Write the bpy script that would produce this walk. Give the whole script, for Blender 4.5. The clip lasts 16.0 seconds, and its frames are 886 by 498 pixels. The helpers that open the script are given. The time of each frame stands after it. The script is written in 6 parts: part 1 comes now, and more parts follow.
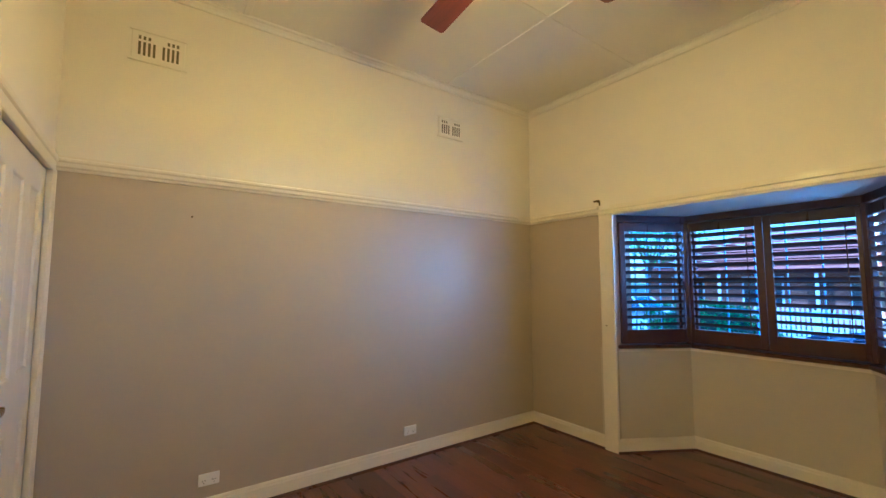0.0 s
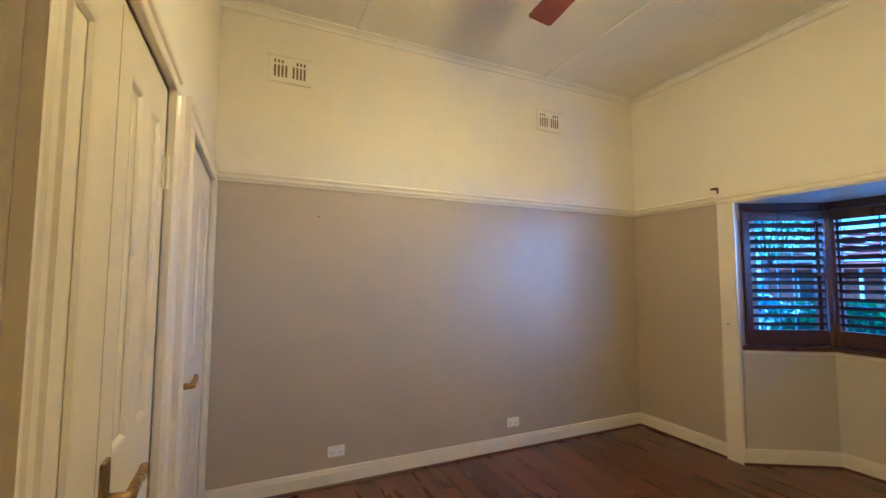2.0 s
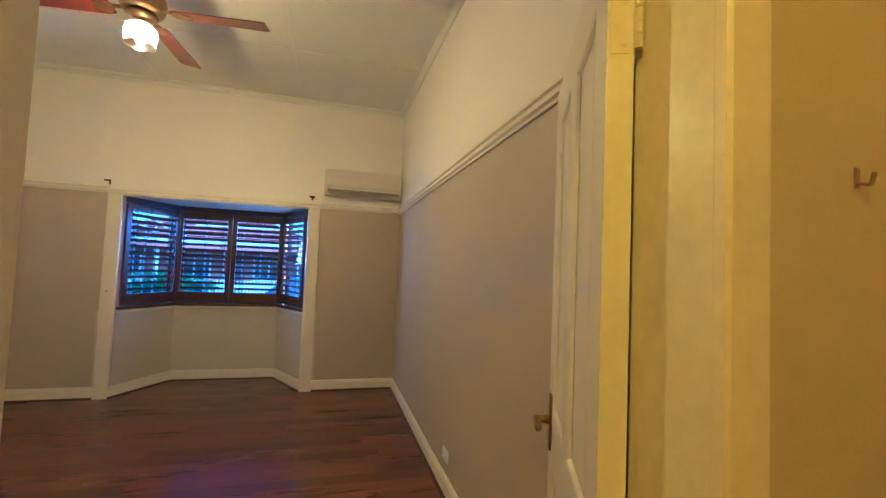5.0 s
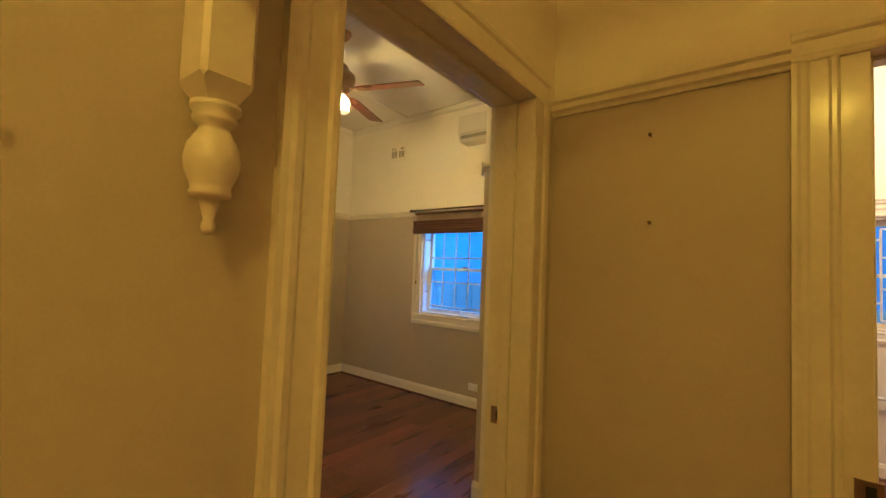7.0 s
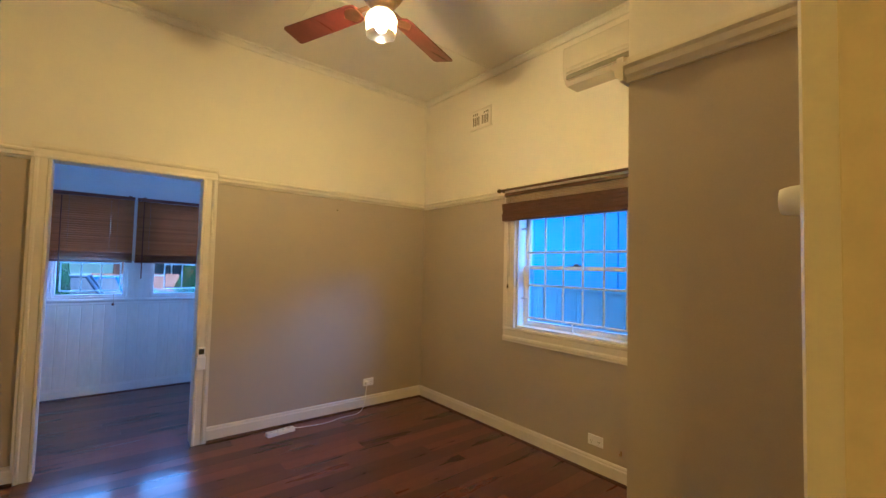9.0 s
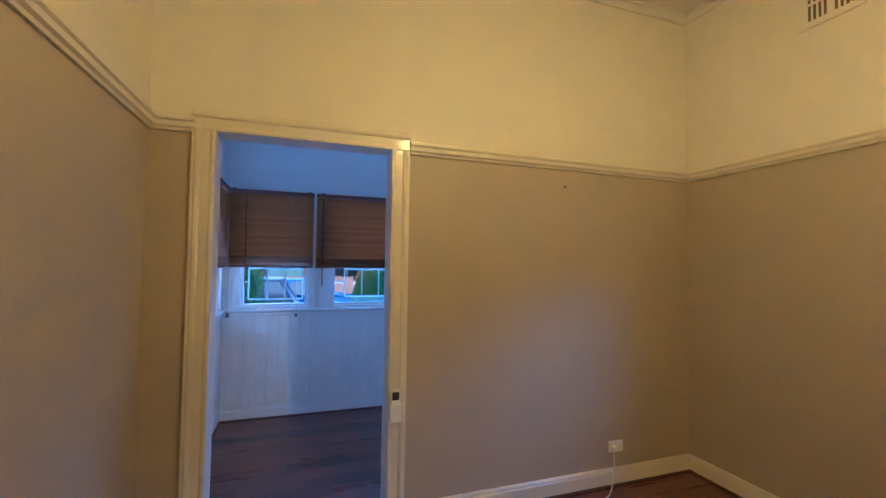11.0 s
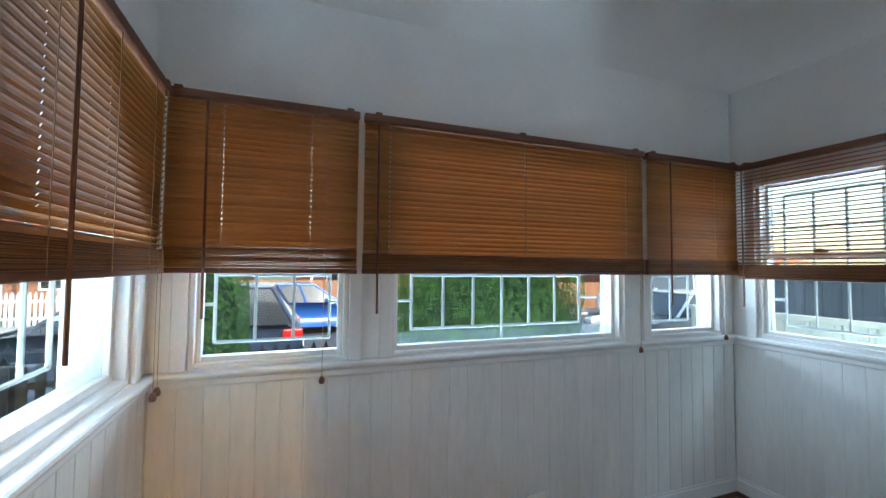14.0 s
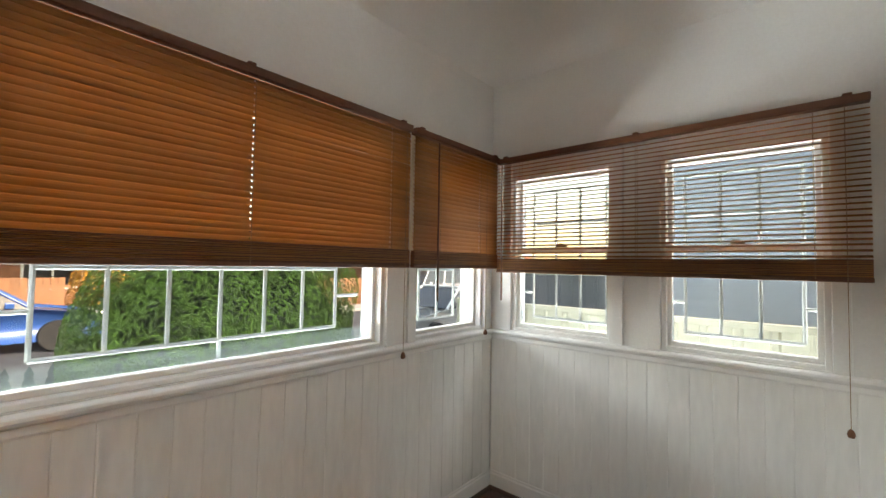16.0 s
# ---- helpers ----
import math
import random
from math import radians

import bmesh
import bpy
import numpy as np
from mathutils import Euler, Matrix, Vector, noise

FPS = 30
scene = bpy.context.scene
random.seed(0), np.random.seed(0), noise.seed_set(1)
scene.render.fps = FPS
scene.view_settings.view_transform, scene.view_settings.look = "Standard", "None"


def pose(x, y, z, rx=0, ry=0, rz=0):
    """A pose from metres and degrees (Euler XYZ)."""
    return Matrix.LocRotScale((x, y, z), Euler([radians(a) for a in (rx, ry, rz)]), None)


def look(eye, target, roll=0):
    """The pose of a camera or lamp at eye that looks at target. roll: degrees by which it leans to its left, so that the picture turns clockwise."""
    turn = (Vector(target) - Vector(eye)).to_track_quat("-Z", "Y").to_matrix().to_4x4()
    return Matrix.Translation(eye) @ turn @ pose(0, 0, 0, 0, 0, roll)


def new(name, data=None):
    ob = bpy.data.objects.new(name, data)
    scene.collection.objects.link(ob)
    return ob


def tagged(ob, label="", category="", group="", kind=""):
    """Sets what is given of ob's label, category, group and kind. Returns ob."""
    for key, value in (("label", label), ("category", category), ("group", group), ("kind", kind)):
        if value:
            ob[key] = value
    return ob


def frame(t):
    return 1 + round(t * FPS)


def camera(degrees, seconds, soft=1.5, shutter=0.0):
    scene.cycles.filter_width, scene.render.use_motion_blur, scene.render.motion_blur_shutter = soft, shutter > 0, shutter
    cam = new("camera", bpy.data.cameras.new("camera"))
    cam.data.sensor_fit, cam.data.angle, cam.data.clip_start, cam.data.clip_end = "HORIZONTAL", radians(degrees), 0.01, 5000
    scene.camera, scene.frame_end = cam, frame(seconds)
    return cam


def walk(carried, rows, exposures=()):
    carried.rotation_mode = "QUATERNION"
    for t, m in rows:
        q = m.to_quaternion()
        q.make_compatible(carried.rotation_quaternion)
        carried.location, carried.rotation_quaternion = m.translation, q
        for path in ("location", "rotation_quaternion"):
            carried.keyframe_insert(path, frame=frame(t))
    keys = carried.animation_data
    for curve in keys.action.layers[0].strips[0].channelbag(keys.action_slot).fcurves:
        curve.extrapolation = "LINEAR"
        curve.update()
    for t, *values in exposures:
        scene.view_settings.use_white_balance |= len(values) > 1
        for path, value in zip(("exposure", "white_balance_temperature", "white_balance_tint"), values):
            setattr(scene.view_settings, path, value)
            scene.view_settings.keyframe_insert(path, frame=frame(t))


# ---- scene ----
cam = camera(94.2, 16.0)
PATH = [
    (0, (-0.775, 0.432, 1.432), (-2.394, 1.595, 1.59), -0.0),
    (0.5, (-0.769, 0.389, 1.43), (-2.544, 1.297, 1.589), -0.0),
    (1, (-0.763, 0.347, 1.436), (-2.619, 1.076, 1.589), 0.0),
    (1.5, (-0.775, 0.337, 1.437), (-2.66, 0.988, 1.582), 0.1),
    (2, (-0.796, 0.268, 1.412), (-2.615, 1.087, 1.552), 0.2),
    (2.5, (-0.758, 0.134, 1.424), (-2.35, 1.339, 1.556), 0.3),
    (3, (-0.728, -0.072, 1.444), (-1.971, 1.491, 1.553), 0.7),
    (3.2, (-0.72, -0.208, 1.451), (-1.8, 1.472, 1.551), 0.9),
    (5.3, (-0.778, -1.23, 1.406), (0.013, 0.605, 1.505), 2.2),
    (5.5, (-0.748, -1.307, 1.404), (0.215, 0.443, 1.503), 2.1),
    (6, (-0.646, -1.436, 1.394), (0.648, 0.086, 1.494), 2.4),
    (6.5, (-0.443, -1.447, 1.399), (1.043, -0.113, 1.5), 2.5),
    (7, (-0.08, -1.348, 1.418), (1.5, -0.126, 1.517), 2.3),
    (7.5, (0.271, -1.257, 1.419), (1.861, -0.047, 1.515), 2.0),
    (8, (0.498, -1.039, 1.408), (2.034, 0.238, 1.504), 1.8),
    (8.5, (0.694, -0.814, 1.404), (2.104, 0.601, 1.497), 1.6),
    (9, (0.84, -0.604, 1.409), (2.095, 0.951, 1.496), 1.4),
    (9.5, (0.89, -0.341, 1.41), (1.969, 1.341, 1.489), 1.2),
    (10, (0.899, 0.039, 1.437), (1.807, 1.819, 1.511), 0.9),
    (10.2, (0.903, 0.19, 1.436), (1.752, 1.999, 1.505), 0.9),
    (12.3, (0.968, 2.026, 1.381), (1.449, 3.966, 1.469), 0.6),
    (12.5, (0.893, 2.201, 1.407), (1.387, 4.137, 1.484), 0.7),
    (13, (0.785, 2.594, 1.391), (1.319, 4.51, 1.476), 0.7),
    (13.5, (0.763, 2.889, 1.405), (1.336, 4.799, 1.488), 0.6),
    (14, (0.753, 3.115, 1.406), (1.447, 4.988, 1.492), 0.6),
    (14.5, (0.907, 3.223, 1.403), (1.774, 5.024, 1.484), 0.8),
    (15, (1.107, 3.261, 1.399), (2.173, 4.951, 1.485), 0.4),
    (15.5, (1.178, 3.37, 1.394), (2.49, 4.88, 1.474), 0.7),
    (16, (1.215, 3.459, 1.387), (2.724, 4.769, 1.467), 1.0),
]
walk(cam, [(t, look(eye, target, roll)) for t, eye, target, roll in PATH],
     exposures=[(0, 2.47, 3920, 2), (1.6, 2.55, 3840, 4), (2.5, 2.53, 3700, 8), (3.2, 2.58, 3720, 10), (5.5, 2.5, 3650, 9), (6.0, 2.46, 3700, 10), (6.6, 2.30, 3850, 12),
                (7.1, 2.38, 3800, 12), (7.7, 2.52, 3740, 14), (9.0, 2.58, 3740, 15), (10.2, 2.42, 3730, 15), (12.3, 2.5, 3800, 14), (13.0, 2.66, 4080, 1), (13.6, 2.86, 4950, 1),
                (14.0, 2.80, 6300, 8), (14.6, 2.88, 8300, 16), (16, 2.93, 9300, 19)])

# world and lights
SUN_EL, SUN_AZ = 38.0, 168.0
world = bpy.data.worlds.new("world")
scene.world = world
world.use_nodes = True
wn = world.node_tree
sky = wn.nodes.new("ShaderNodeTexSky")
sky.sky_type = "NISHITA"
sky.sun_disc = False
sky.sun_elevation = radians(SUN_EL)
sky.sun_rotation = radians(SUN_AZ)
sky.dust_density = 1.2
sky.air_density = 1.5
wn.links.new(sky.outputs[0], wn.nodes["Background"].inputs[0])
wn.nodes["Background"].inputs[1].default_value = 0.12

sun_data = bpy.data.lights.new("sun", "SUN")
sun_data.energy = 2.3
sun_data.angle = radians(3)
sun_data.color = (1.0, 0.95, 0.88)
sun_ob = new("sun", sun_data)
az = radians(SUN_AZ)
sun_dir = Vector((math.sin(az) * math.cos(radians(SUN_EL)), math.cos(az) * math.cos(radians(SUN_EL)), math.sin(radians(SUN_EL))))
sun_ob.matrix_world = look(sun_dir * 40, (0, 0, 0))


def bulb_light(name, x, y, z, watts, colour, radius=0.045):
    d = bpy.data.lights.new(name, "POINT")
    d.energy, d.color, d.shadow_soft_size = watts, colour, radius
    o = new(name, d)
    o.location = (x, y, z)
    return o


BULB = (1.0, 0.485, 0.042)
bulb_light("bedroom_bulb_light", -1.88, 1.57, 2.60, 16.8, (1.0, 0.515, 0.085), 0.03)
bulb_light("living_bulb_light", 1.885, 1.25, 2.60, 13.6, BULB, 0.03)
bulb_light("hall_bulb_light", -1.25, -1.78, 2.75, 10.5, (1.0, 0.475, 0.0025), 0.12)
# added lamp without a fitting, brightens the room beyond the hall
bulb_light("third_room_fill_lamp", 3.3, -2.0, 2.65, 19, (1.0, 0.50, 0.12))


def sky_fill(name, eye, target, w, h, watts, colour=(0.60, 0.80, 1.0)):
    """An added area lamp outside the room that stands in for sky light at one window."""
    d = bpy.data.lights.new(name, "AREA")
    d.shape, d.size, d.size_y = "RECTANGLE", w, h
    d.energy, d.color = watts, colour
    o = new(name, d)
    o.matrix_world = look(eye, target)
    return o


# added fill lamps outside the openings; the low ones aim up to brighten the ceiling
sky_fill("sunroom_north_sky_fill", (1.87, 6.50, 1.66), (1.87, 4.6, 1.30), 3.2, 0.30, 14)
sky_fill("sunroom_west_sky_fill", (-1.10, 4.32, 1.50), (3.40, 4.05, 0.60), 0.9, 0.25, 2.5)
sky_fill("sunroom_east_ceiling_fill", (3.98, 4.10, 0.50), (2.6, 4.1, 2.35), 1.3, 0.4, 17)
sky_fill("sunroom_east_sky_fill", (4.10, 4.1, 2.22), (2.6, 4.1, 1.05), 1.4, 0.40, 5)
sky_fill("sunroom_west_ceiling_fill", (-0.30, 4.45, 0.40), (0.95, 4.3, 2.3), 0.75, 0.45, 18)
sky_fill("sunroom_north_ceiling_fill", (1.87, 5.75, 0.55), (1.87, 4.2, 1.95), 3.0, 0.3, 25)
# added lamps that throw bluish daylight patches on the room walls
sky_fill("bay_east_sky_fill", (-0.25, 4.75, 1.90), (-1.18, 4.0, 1.56), 0.6, 0.4, 16, (0.42, 0.66, 1.0))
sky_fill("bay_north_sky_fill", (-0.50, 5.60, 1.85), (-1.95, 4.31, 1.52), 0.6, 0.4, 33, (0.45, 0.69, 1.0))
sky_fill("bay_west_sky_fill", (-3.95, 4.62, 1.74), (-2.65, 4.0, 1.40), 0.4, 0.4, 11, (0.55, 0.77, 1.0))
sky_fill("living_window_sky_fill", (4.40, 0.0, 2.38), (3.60, 1.22, 1.50), 1.0, 0.3, 9.5, (0.45, 0.72, 1.0))


# ---- materials ----
def mat(name, colour, rough=0.5, metal=0.0, vary=0.08, scale=6.0, bump=0.0, bump_scale=60.0, stretch=(1, 1, 1), rand=0.0, coat=0.0, fine=0.04, spec=0.5):
    m = bpy.data.materials.new(name)
    m.use_nodes = True
    n, l = m.node_tree.nodes, m.node_tree.links
    b = n["Principled BSDF"]
    b.inputs["Roughness"].default_value = rough
    b.inputs["Metallic"].default_value = metal
    b.inputs["Specular IOR Level"].default_value = spec
    b.inputs["Coat Weight"].default_value = coat
    b.inputs["Coat Roughness"].default_value = 0.12
    tc = n.new("ShaderNodeTexCoord")
    mp = n.new("ShaderNodeMapping")
    mp.inputs["Scale"].default_value = stretch
    l.new(tc.outputs["Object"], mp.inputs[0])
    vec = mp.outputs[0]
    if rand:
        oi0 = n.new("ShaderNodeObjectInfo")
        sh = n.new("ShaderNodeMath")
        sh.operation = "MULTIPLY"
        sh.inputs[1].default_value = 40
        l.new(oi0.outputs["Random"], sh.inputs[0])
        l.new(sh.outputs[0], mp.inputs["Location"])
    big = n.new("ShaderNodeTexNoise")
    big.inputs["Scale"].default_value = scale
    big.inputs["Detail"].default_value = 5
    l.new(vec, big.inputs["Vector"])
    small = n.new("ShaderNodeTexNoise")
    small.inputs["Scale"].default_value = bump_scale
    small.inputs["Detail"].default_value = 4
    l.new(vec, small.inputs["Vector"])
    ramp = n.new("ShaderNodeMapRange")
    ramp.inputs["From Min"].default_value, ramp.inputs["From Max"].default_value = 0.3, 0.7
    ramp.inputs["To Min"].default_value, ramp.inputs["To Max"].default_value = 1 - vary, 1 + vary
    l.new(big.outputs["Fac"], ramp.inputs["Value"])
    ramp2 = n.new("ShaderNodeMapRange")
    ramp2.inputs["From Min"].default_value, ramp2.inputs["From Max"].default_value = 0.3, 0.7
    ramp2.inputs["To Min"].default_value, ramp2.inputs["To Max"].default_value = 1 - fine, 1 + fine
    l.new(small.outputs["Fac"], ramp2.inputs["Value"])
    mul = n.new("ShaderNodeMath")
    mul.operation = "MULTIPLY"
    l.new(ramp.outputs[0], mul.inputs[0])
    l.new(ramp2.outputs[0], mul.inputs[1])
    val = mul.outputs[0]
    if rand:
        oi = n.new("ShaderNodeObjectInfo")
        r3 = n.new("ShaderNodeMapRange")
        r3.inputs["To Min"].default_value, r3.inputs["To Max"].default_value = 1 - rand, 1 + rand
        l.new(oi.outputs["Random"], r3.inputs["Value"])
        m2 = n.new("ShaderNodeMath")
        m2.operation = "MULTIPLY"
        l.new(val, m2.inputs[0])
        l.new(r3.outputs[0], m2.inputs[1])
        val = m2.outputs[0]
    mix = n.new("ShaderNodeVectorMath")
    mix.operation = "SCALE"
    mix.inputs[0].default_value = colour[:3]
    l.new(val, mix.inputs["Scale"])
    l.new(mix.outputs[0], b.inputs["Base Color"])
    rr = n.new("ShaderNodeMapRange")
    rr.inputs["To Min"].default_value, rr.inputs["To Max"].default_value = max(0.02, rough - 0.08), min(1, rough + 0.08)
    l.new(big.outputs["Fac"], rr.inputs["Value"])
    l.new(rr.outputs[0], b.inputs["Roughness"])
    if bump:
        bp = n.new("ShaderNodeBump")
        bp.inputs["Strength"].default_value = bump
        bp.inputs["Distance"].default_value = 0.01
        l.new(small.outputs["Fac"], bp.inputs["Height"])
        l.new(bp.outputs[0], b.inputs["Normal"])
    return m


TAUPE = mat("taupe_wall_paint", (0.475, 0.413, 0.318), 0.5, vary=0.03, scale=1.5, bump=0.05, bump_scale=180, fine=0.02)
CREAM = mat("cream_upper_wall_paint", (0.80, 0.76, 0.68), 0.6, vary=0.02, scale=1.5, bump=0.1, bump_scale=160, fine=0.015)
# hall wall colours: the lamp's yellow is mixed into the taupe and cream
HALLTAUPE = mat("hall_taupe_with_lamp_yellow", (0.53, 0.445, 0.10), 0.5, vary=0.03, scale=1.5, bump=0.05, bump_scale=180, fine=0.02)
HALLCREAM = mat("hall_cream_with_lamp_yellow", (0.74, 0.65, 0.26), 0.6, vary=0.02, scale=1.5, bump=0.1, bump_scale=160, fine=0.015)
BAYPAINT = mat("pale_stone_bay_paint", (0.57, 0.52, 0.42), 0.55, vary=0.03, scale=1.5, bump=0.1, bump_scale=160, fine=0.015)
CEIL = mat("ceiling_paint", (0.78, 0.76, 0.71), 0.7, vary=0.02, scale=1.2, bump=0.06, bump_scale=120, fine=0.015)
TRIM = mat("cream_gloss_trim_paint", (0.78, 0.73, 0.61), 0.36, vary=0.03, scale=4, bump=0.04, bump_scale=50, fine=0.02, coat=0.12)
# cream trim with the hall lamp's yellow put into its colour
HALLTRIM = mat("hall_gloss_trim_with_lamp_yellow", (0.74, 0.655, 0.30), 0.34, vary=0.04, scale=4, bump=0.05, bump_scale=45, fine=0.03, coat=0.2)
WHITE = mat("white_sunroom_paint", (0.84, 0.84, 0.82), 0.4, vary=0.03, scale=3, bump=0.06, bump_scale=80, fine=0.02)
BOARD = mat("white_lining_board_paint", (0.82, 0.82, 0.79), 0.42, vary=0.04, scale=3, bump=0.05, bump_scale=40, stretch=(1, 1, 0.2), rand=0.03)
JARRAH = mat("polished_red_timber_floor", (0.122, 0.038, 0.017), 0.29, vary=0.20, scale=1.6, bump=0.03, bump_scale=26, stretch=(0.7, 6.0, 6.0), rand=0.42, coat=0.35, fine=0.16)
DARKWOOD = mat("dark_stained_timber", (0.060, 0.020, 0.011), 0.3, vary=0.2, scale=8, bump=0.1, bump_scale=50, stretch=(1, 1, 0.1), coat=0.3, fine=0.12)
FANWOOD = mat("cherry_fan_blade_wood", (0.11, 0.022, 0.011), 0.3, vary=0.2, scale=10, bump=0.03, bump_scale=50, stretch=(0.2, 3, 1), coat=0.3, fine=0.1)
BRASS = mat("aged_brass", (0.36, 0.25, 0.10), 0.34, 1.0, vary=0.15, scale=20, fine=0.1)
DARKBRASS = mat("dark_bronze", (0.12, 0.085, 0.045), 0.4, 1.0, vary=0.15, scale=20, fine=0.1)
PLASTIC = mat("white_plastic", (0.90, 0.89, 0.86), 0.35, vary=0.01, scale=10, fine=0.01)
ACMAT = mat("off_white_air_conditioner_plastic", (0.62, 0.58, 0.50), 0.4, vary=0.02, scale=10, fine=0.01)
# dark colour painted for the shade inside vent slots
VENTSLOT = mat("vent_slot_shade", (0.13, 0.11, 0.08), 0.8, vary=0.2, scale=20)
# unit plastic darkened to paint the shade within the air outlet
ACSLOT = mat("outlet_plastic_painted_shade", (0.26, 0.24, 0.20), 0.5, vary=0.05)
GREYSLOT = mat("dark_grey_vent", (0.09, 0.085, 0.08), 0.6, vary=0.05)
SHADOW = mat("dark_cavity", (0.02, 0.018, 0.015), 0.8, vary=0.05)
STEEL = mat("brushed_steel", (0.55, 0.54, 0.52), 0.3, 1.0, vary=0.05, scale=30)
GRILLE = mat("white_security_grille_paint", (0.80, 0.80, 0.76), 0.4, vary=0.03, scale=10)


def translucent(name, colour, rough, share, rand=0.0, stretch=(1, 1, 1)):
    m = mat(name, colour, rough, vary=0.15, scale=5, stretch=stretch, rand=rand, fine=0.1)
    n, l = m.node_tree.nodes, m.node_tree.links
    t = n.new("ShaderNodeBsdfTranslucent")
    t.inputs[0].default_value = (*[min(1, c * 1.9) for c in colour], 1)
    mx = n.new("ShaderNodeMixShader")
    mx.inputs[0].default_value = share
    l.new(n["Principled BSDF"].outputs[0], mx.inputs[1])
    l.new(t.outputs[0], mx.inputs[2])
    l.new(mx.outputs[0], n["Material Output"].inputs[0])
    return m


SLAT = translucent("brown_timber_blind_slat", (0.34, 0.155, 0.045), 0.42, 0.32, rand=0.22, stretch=(0.4, 6, 6))
ROMAN = mat("dark_woven_roman_blind", (0.085, 0.035, 0.018), 0.7, vary=0.2, scale=14, bump=0.4, bump_scale=140, stretch=(1, 0.3, 3), fine=0.2)


def glass_mat(name, tint=(1, 1, 1), gloss=0.06):
    m = bpy.data.materials.new(name)
    m.use_nodes = True
    n, l = m.node_tree.nodes, m.node_tree.links
    n.remove(n["Principled BSDF"])
    tr, gl, mx = n.new("ShaderNodeBsdfTransparent"), n.new("ShaderNodeBsdfGlossy"), n.new("ShaderNodeMixShader")
    tr.inputs[0].default_value = (*tint, 1)
    gl.inputs["Roughness"].default_value = 0.02
    lw = n.new("ShaderNodeLayerWeight")
    pw = n.new("ShaderNodeMath")
    pw.operation = "POWER"
    pw.inputs[1].default_value = 4.0
    l.new(lw.outputs["Facing"], pw.inputs[0])
    fr = n.new("ShaderNodeMapRange")
    fr.inputs["To Min"].default_value, fr.inputs["To Max"].default_value = 0.03, 0.6
    l.new(pw.outputs[0], fr.inputs["Value"])
    l.new(fr.outputs[0], mx.inputs[0])
    l.new(tr.outputs[0], mx.inputs[1])
    l.new(gl.outputs[0], mx.inputs[2])
    l.new(mx.outputs[0], n["Material Output"].inputs[0])
    return m


# tints stand for light: grey dims the outdoors, the blues carry cool daylight
GLASS = glass_mat("window_glass", (0.67, 0.70, 0.71))
BAYGLASS = glass_mat("glass_with_daylight_blue", (0.58, 0.73, 1.0))
PALEBLUEGLASS = glass_mat("glass_with_pale_daylight_blue", (0.60, 0.76, 0.95))


def glow(name, colour, strength):
    m = bpy.data.materials.new(name)
    m.use_nodes = True
    b = m.node_tree.nodes["Principled BSDF"]
    b.inputs["Base Color"].default_value = (*colour, 1)
    b.inputs["Emission Color"].default_value = (*colour, 1)
    b.inputs["Emission Strength"].default_value = strength
    return m


FILAMENT = glow("lit_bulb", (1.0, 0.66, 0.30), 14)


# ---- mesh helpers ----
def mesh_of(bm, name, materials, smooth=False):
    bm.normal_update()
    me = bpy.data.meshes.new(name)
    bm.to_mesh(me)
    bm.free()
    for m in materials if isinstance(materials, (list, tuple)) else [materials]:
        me.materials.append(m)
    if smooth:
        for p in me.polygons:
            p.use_smooth = True
    return me


def part(name, bm, material, parent, label="", smooth=False):
    ob = new(name, mesh_of(bm, name, material, smooth))
    ob.parent = parent
    return tagged(ob, label)


def piece(name, me, parent, m, label=""):
    ob = new(name, me)
    ob.parent = parent
    ob.matrix_basis = m
    return tagged(ob, label)


def thing(name, x, y, z, label, category, group="", kind="", rz=0):
    ob = new(name)
    ob.empty_display_size = 0.1
    ob.matrix_basis = pose(x, y, z, 0, 0, rz)
    return tagged(ob, label, category, group, kind)


def setting(name, bm, material, label, category, smooth=False):
    return tagged(new(name, mesh_of(bm, name, material, smooth)), label, category, kind="structure")


def box(bm, x0, y0, z0, x1, y1, z1, bevel=0.0, m=None, mi=0):
    r = bmesh.ops.create_cube(bm, size=1, matrix=Matrix.Translation(((x0 + x1) / 2, (y0 + y1) / 2, (z0 + z1) / 2)) @ Matrix.Diagonal((abs(x1 - x0), abs(y1 - y0), abs(z1 - z0), 1)))
    vs = r["verts"]
    if bevel:
        es = list({e for v in vs for e in v.link_edges})
        r2 = bmesh.ops.bevel(bm, geom=es, offset=bevel, segments=2, profile=0.5, affect="EDGES")
        vs = list({v for f in r2["faces"] for v in f.verts} | {v for v in vs if v.is_valid})
    if mi:
        for f in {f for v in vs for f in v.link_faces}:
            f.material_index = mi
    if m is not None:
        bmesh.ops.transform(bm, matrix=m, verts=vs)
    return vs


def boxed(*a, **k):
    bm = bmesh.new()
    box(bm, *a, **k)
    return bm


def cyl(bm, p0, p1, r0, r1=None, seg=16):
    p0, p1 = Vector(p0), Vector(p1)
    d = p1 - p0
    m = Matrix.Translation((p0 + p1) / 2) @ d.to_track_quat("Z", "Y").to_matrix().to_4x4()
    return bmesh.ops.create_cone(bm, cap_ends=True, segments=seg, radius1=r0, radius2=r0 if r1 is None else r1, depth=d.length, matrix=m)["verts"]


def rod(*a, **k):
    bm = bmesh.new()
    cyl(bm, *a, **k)
    return bm


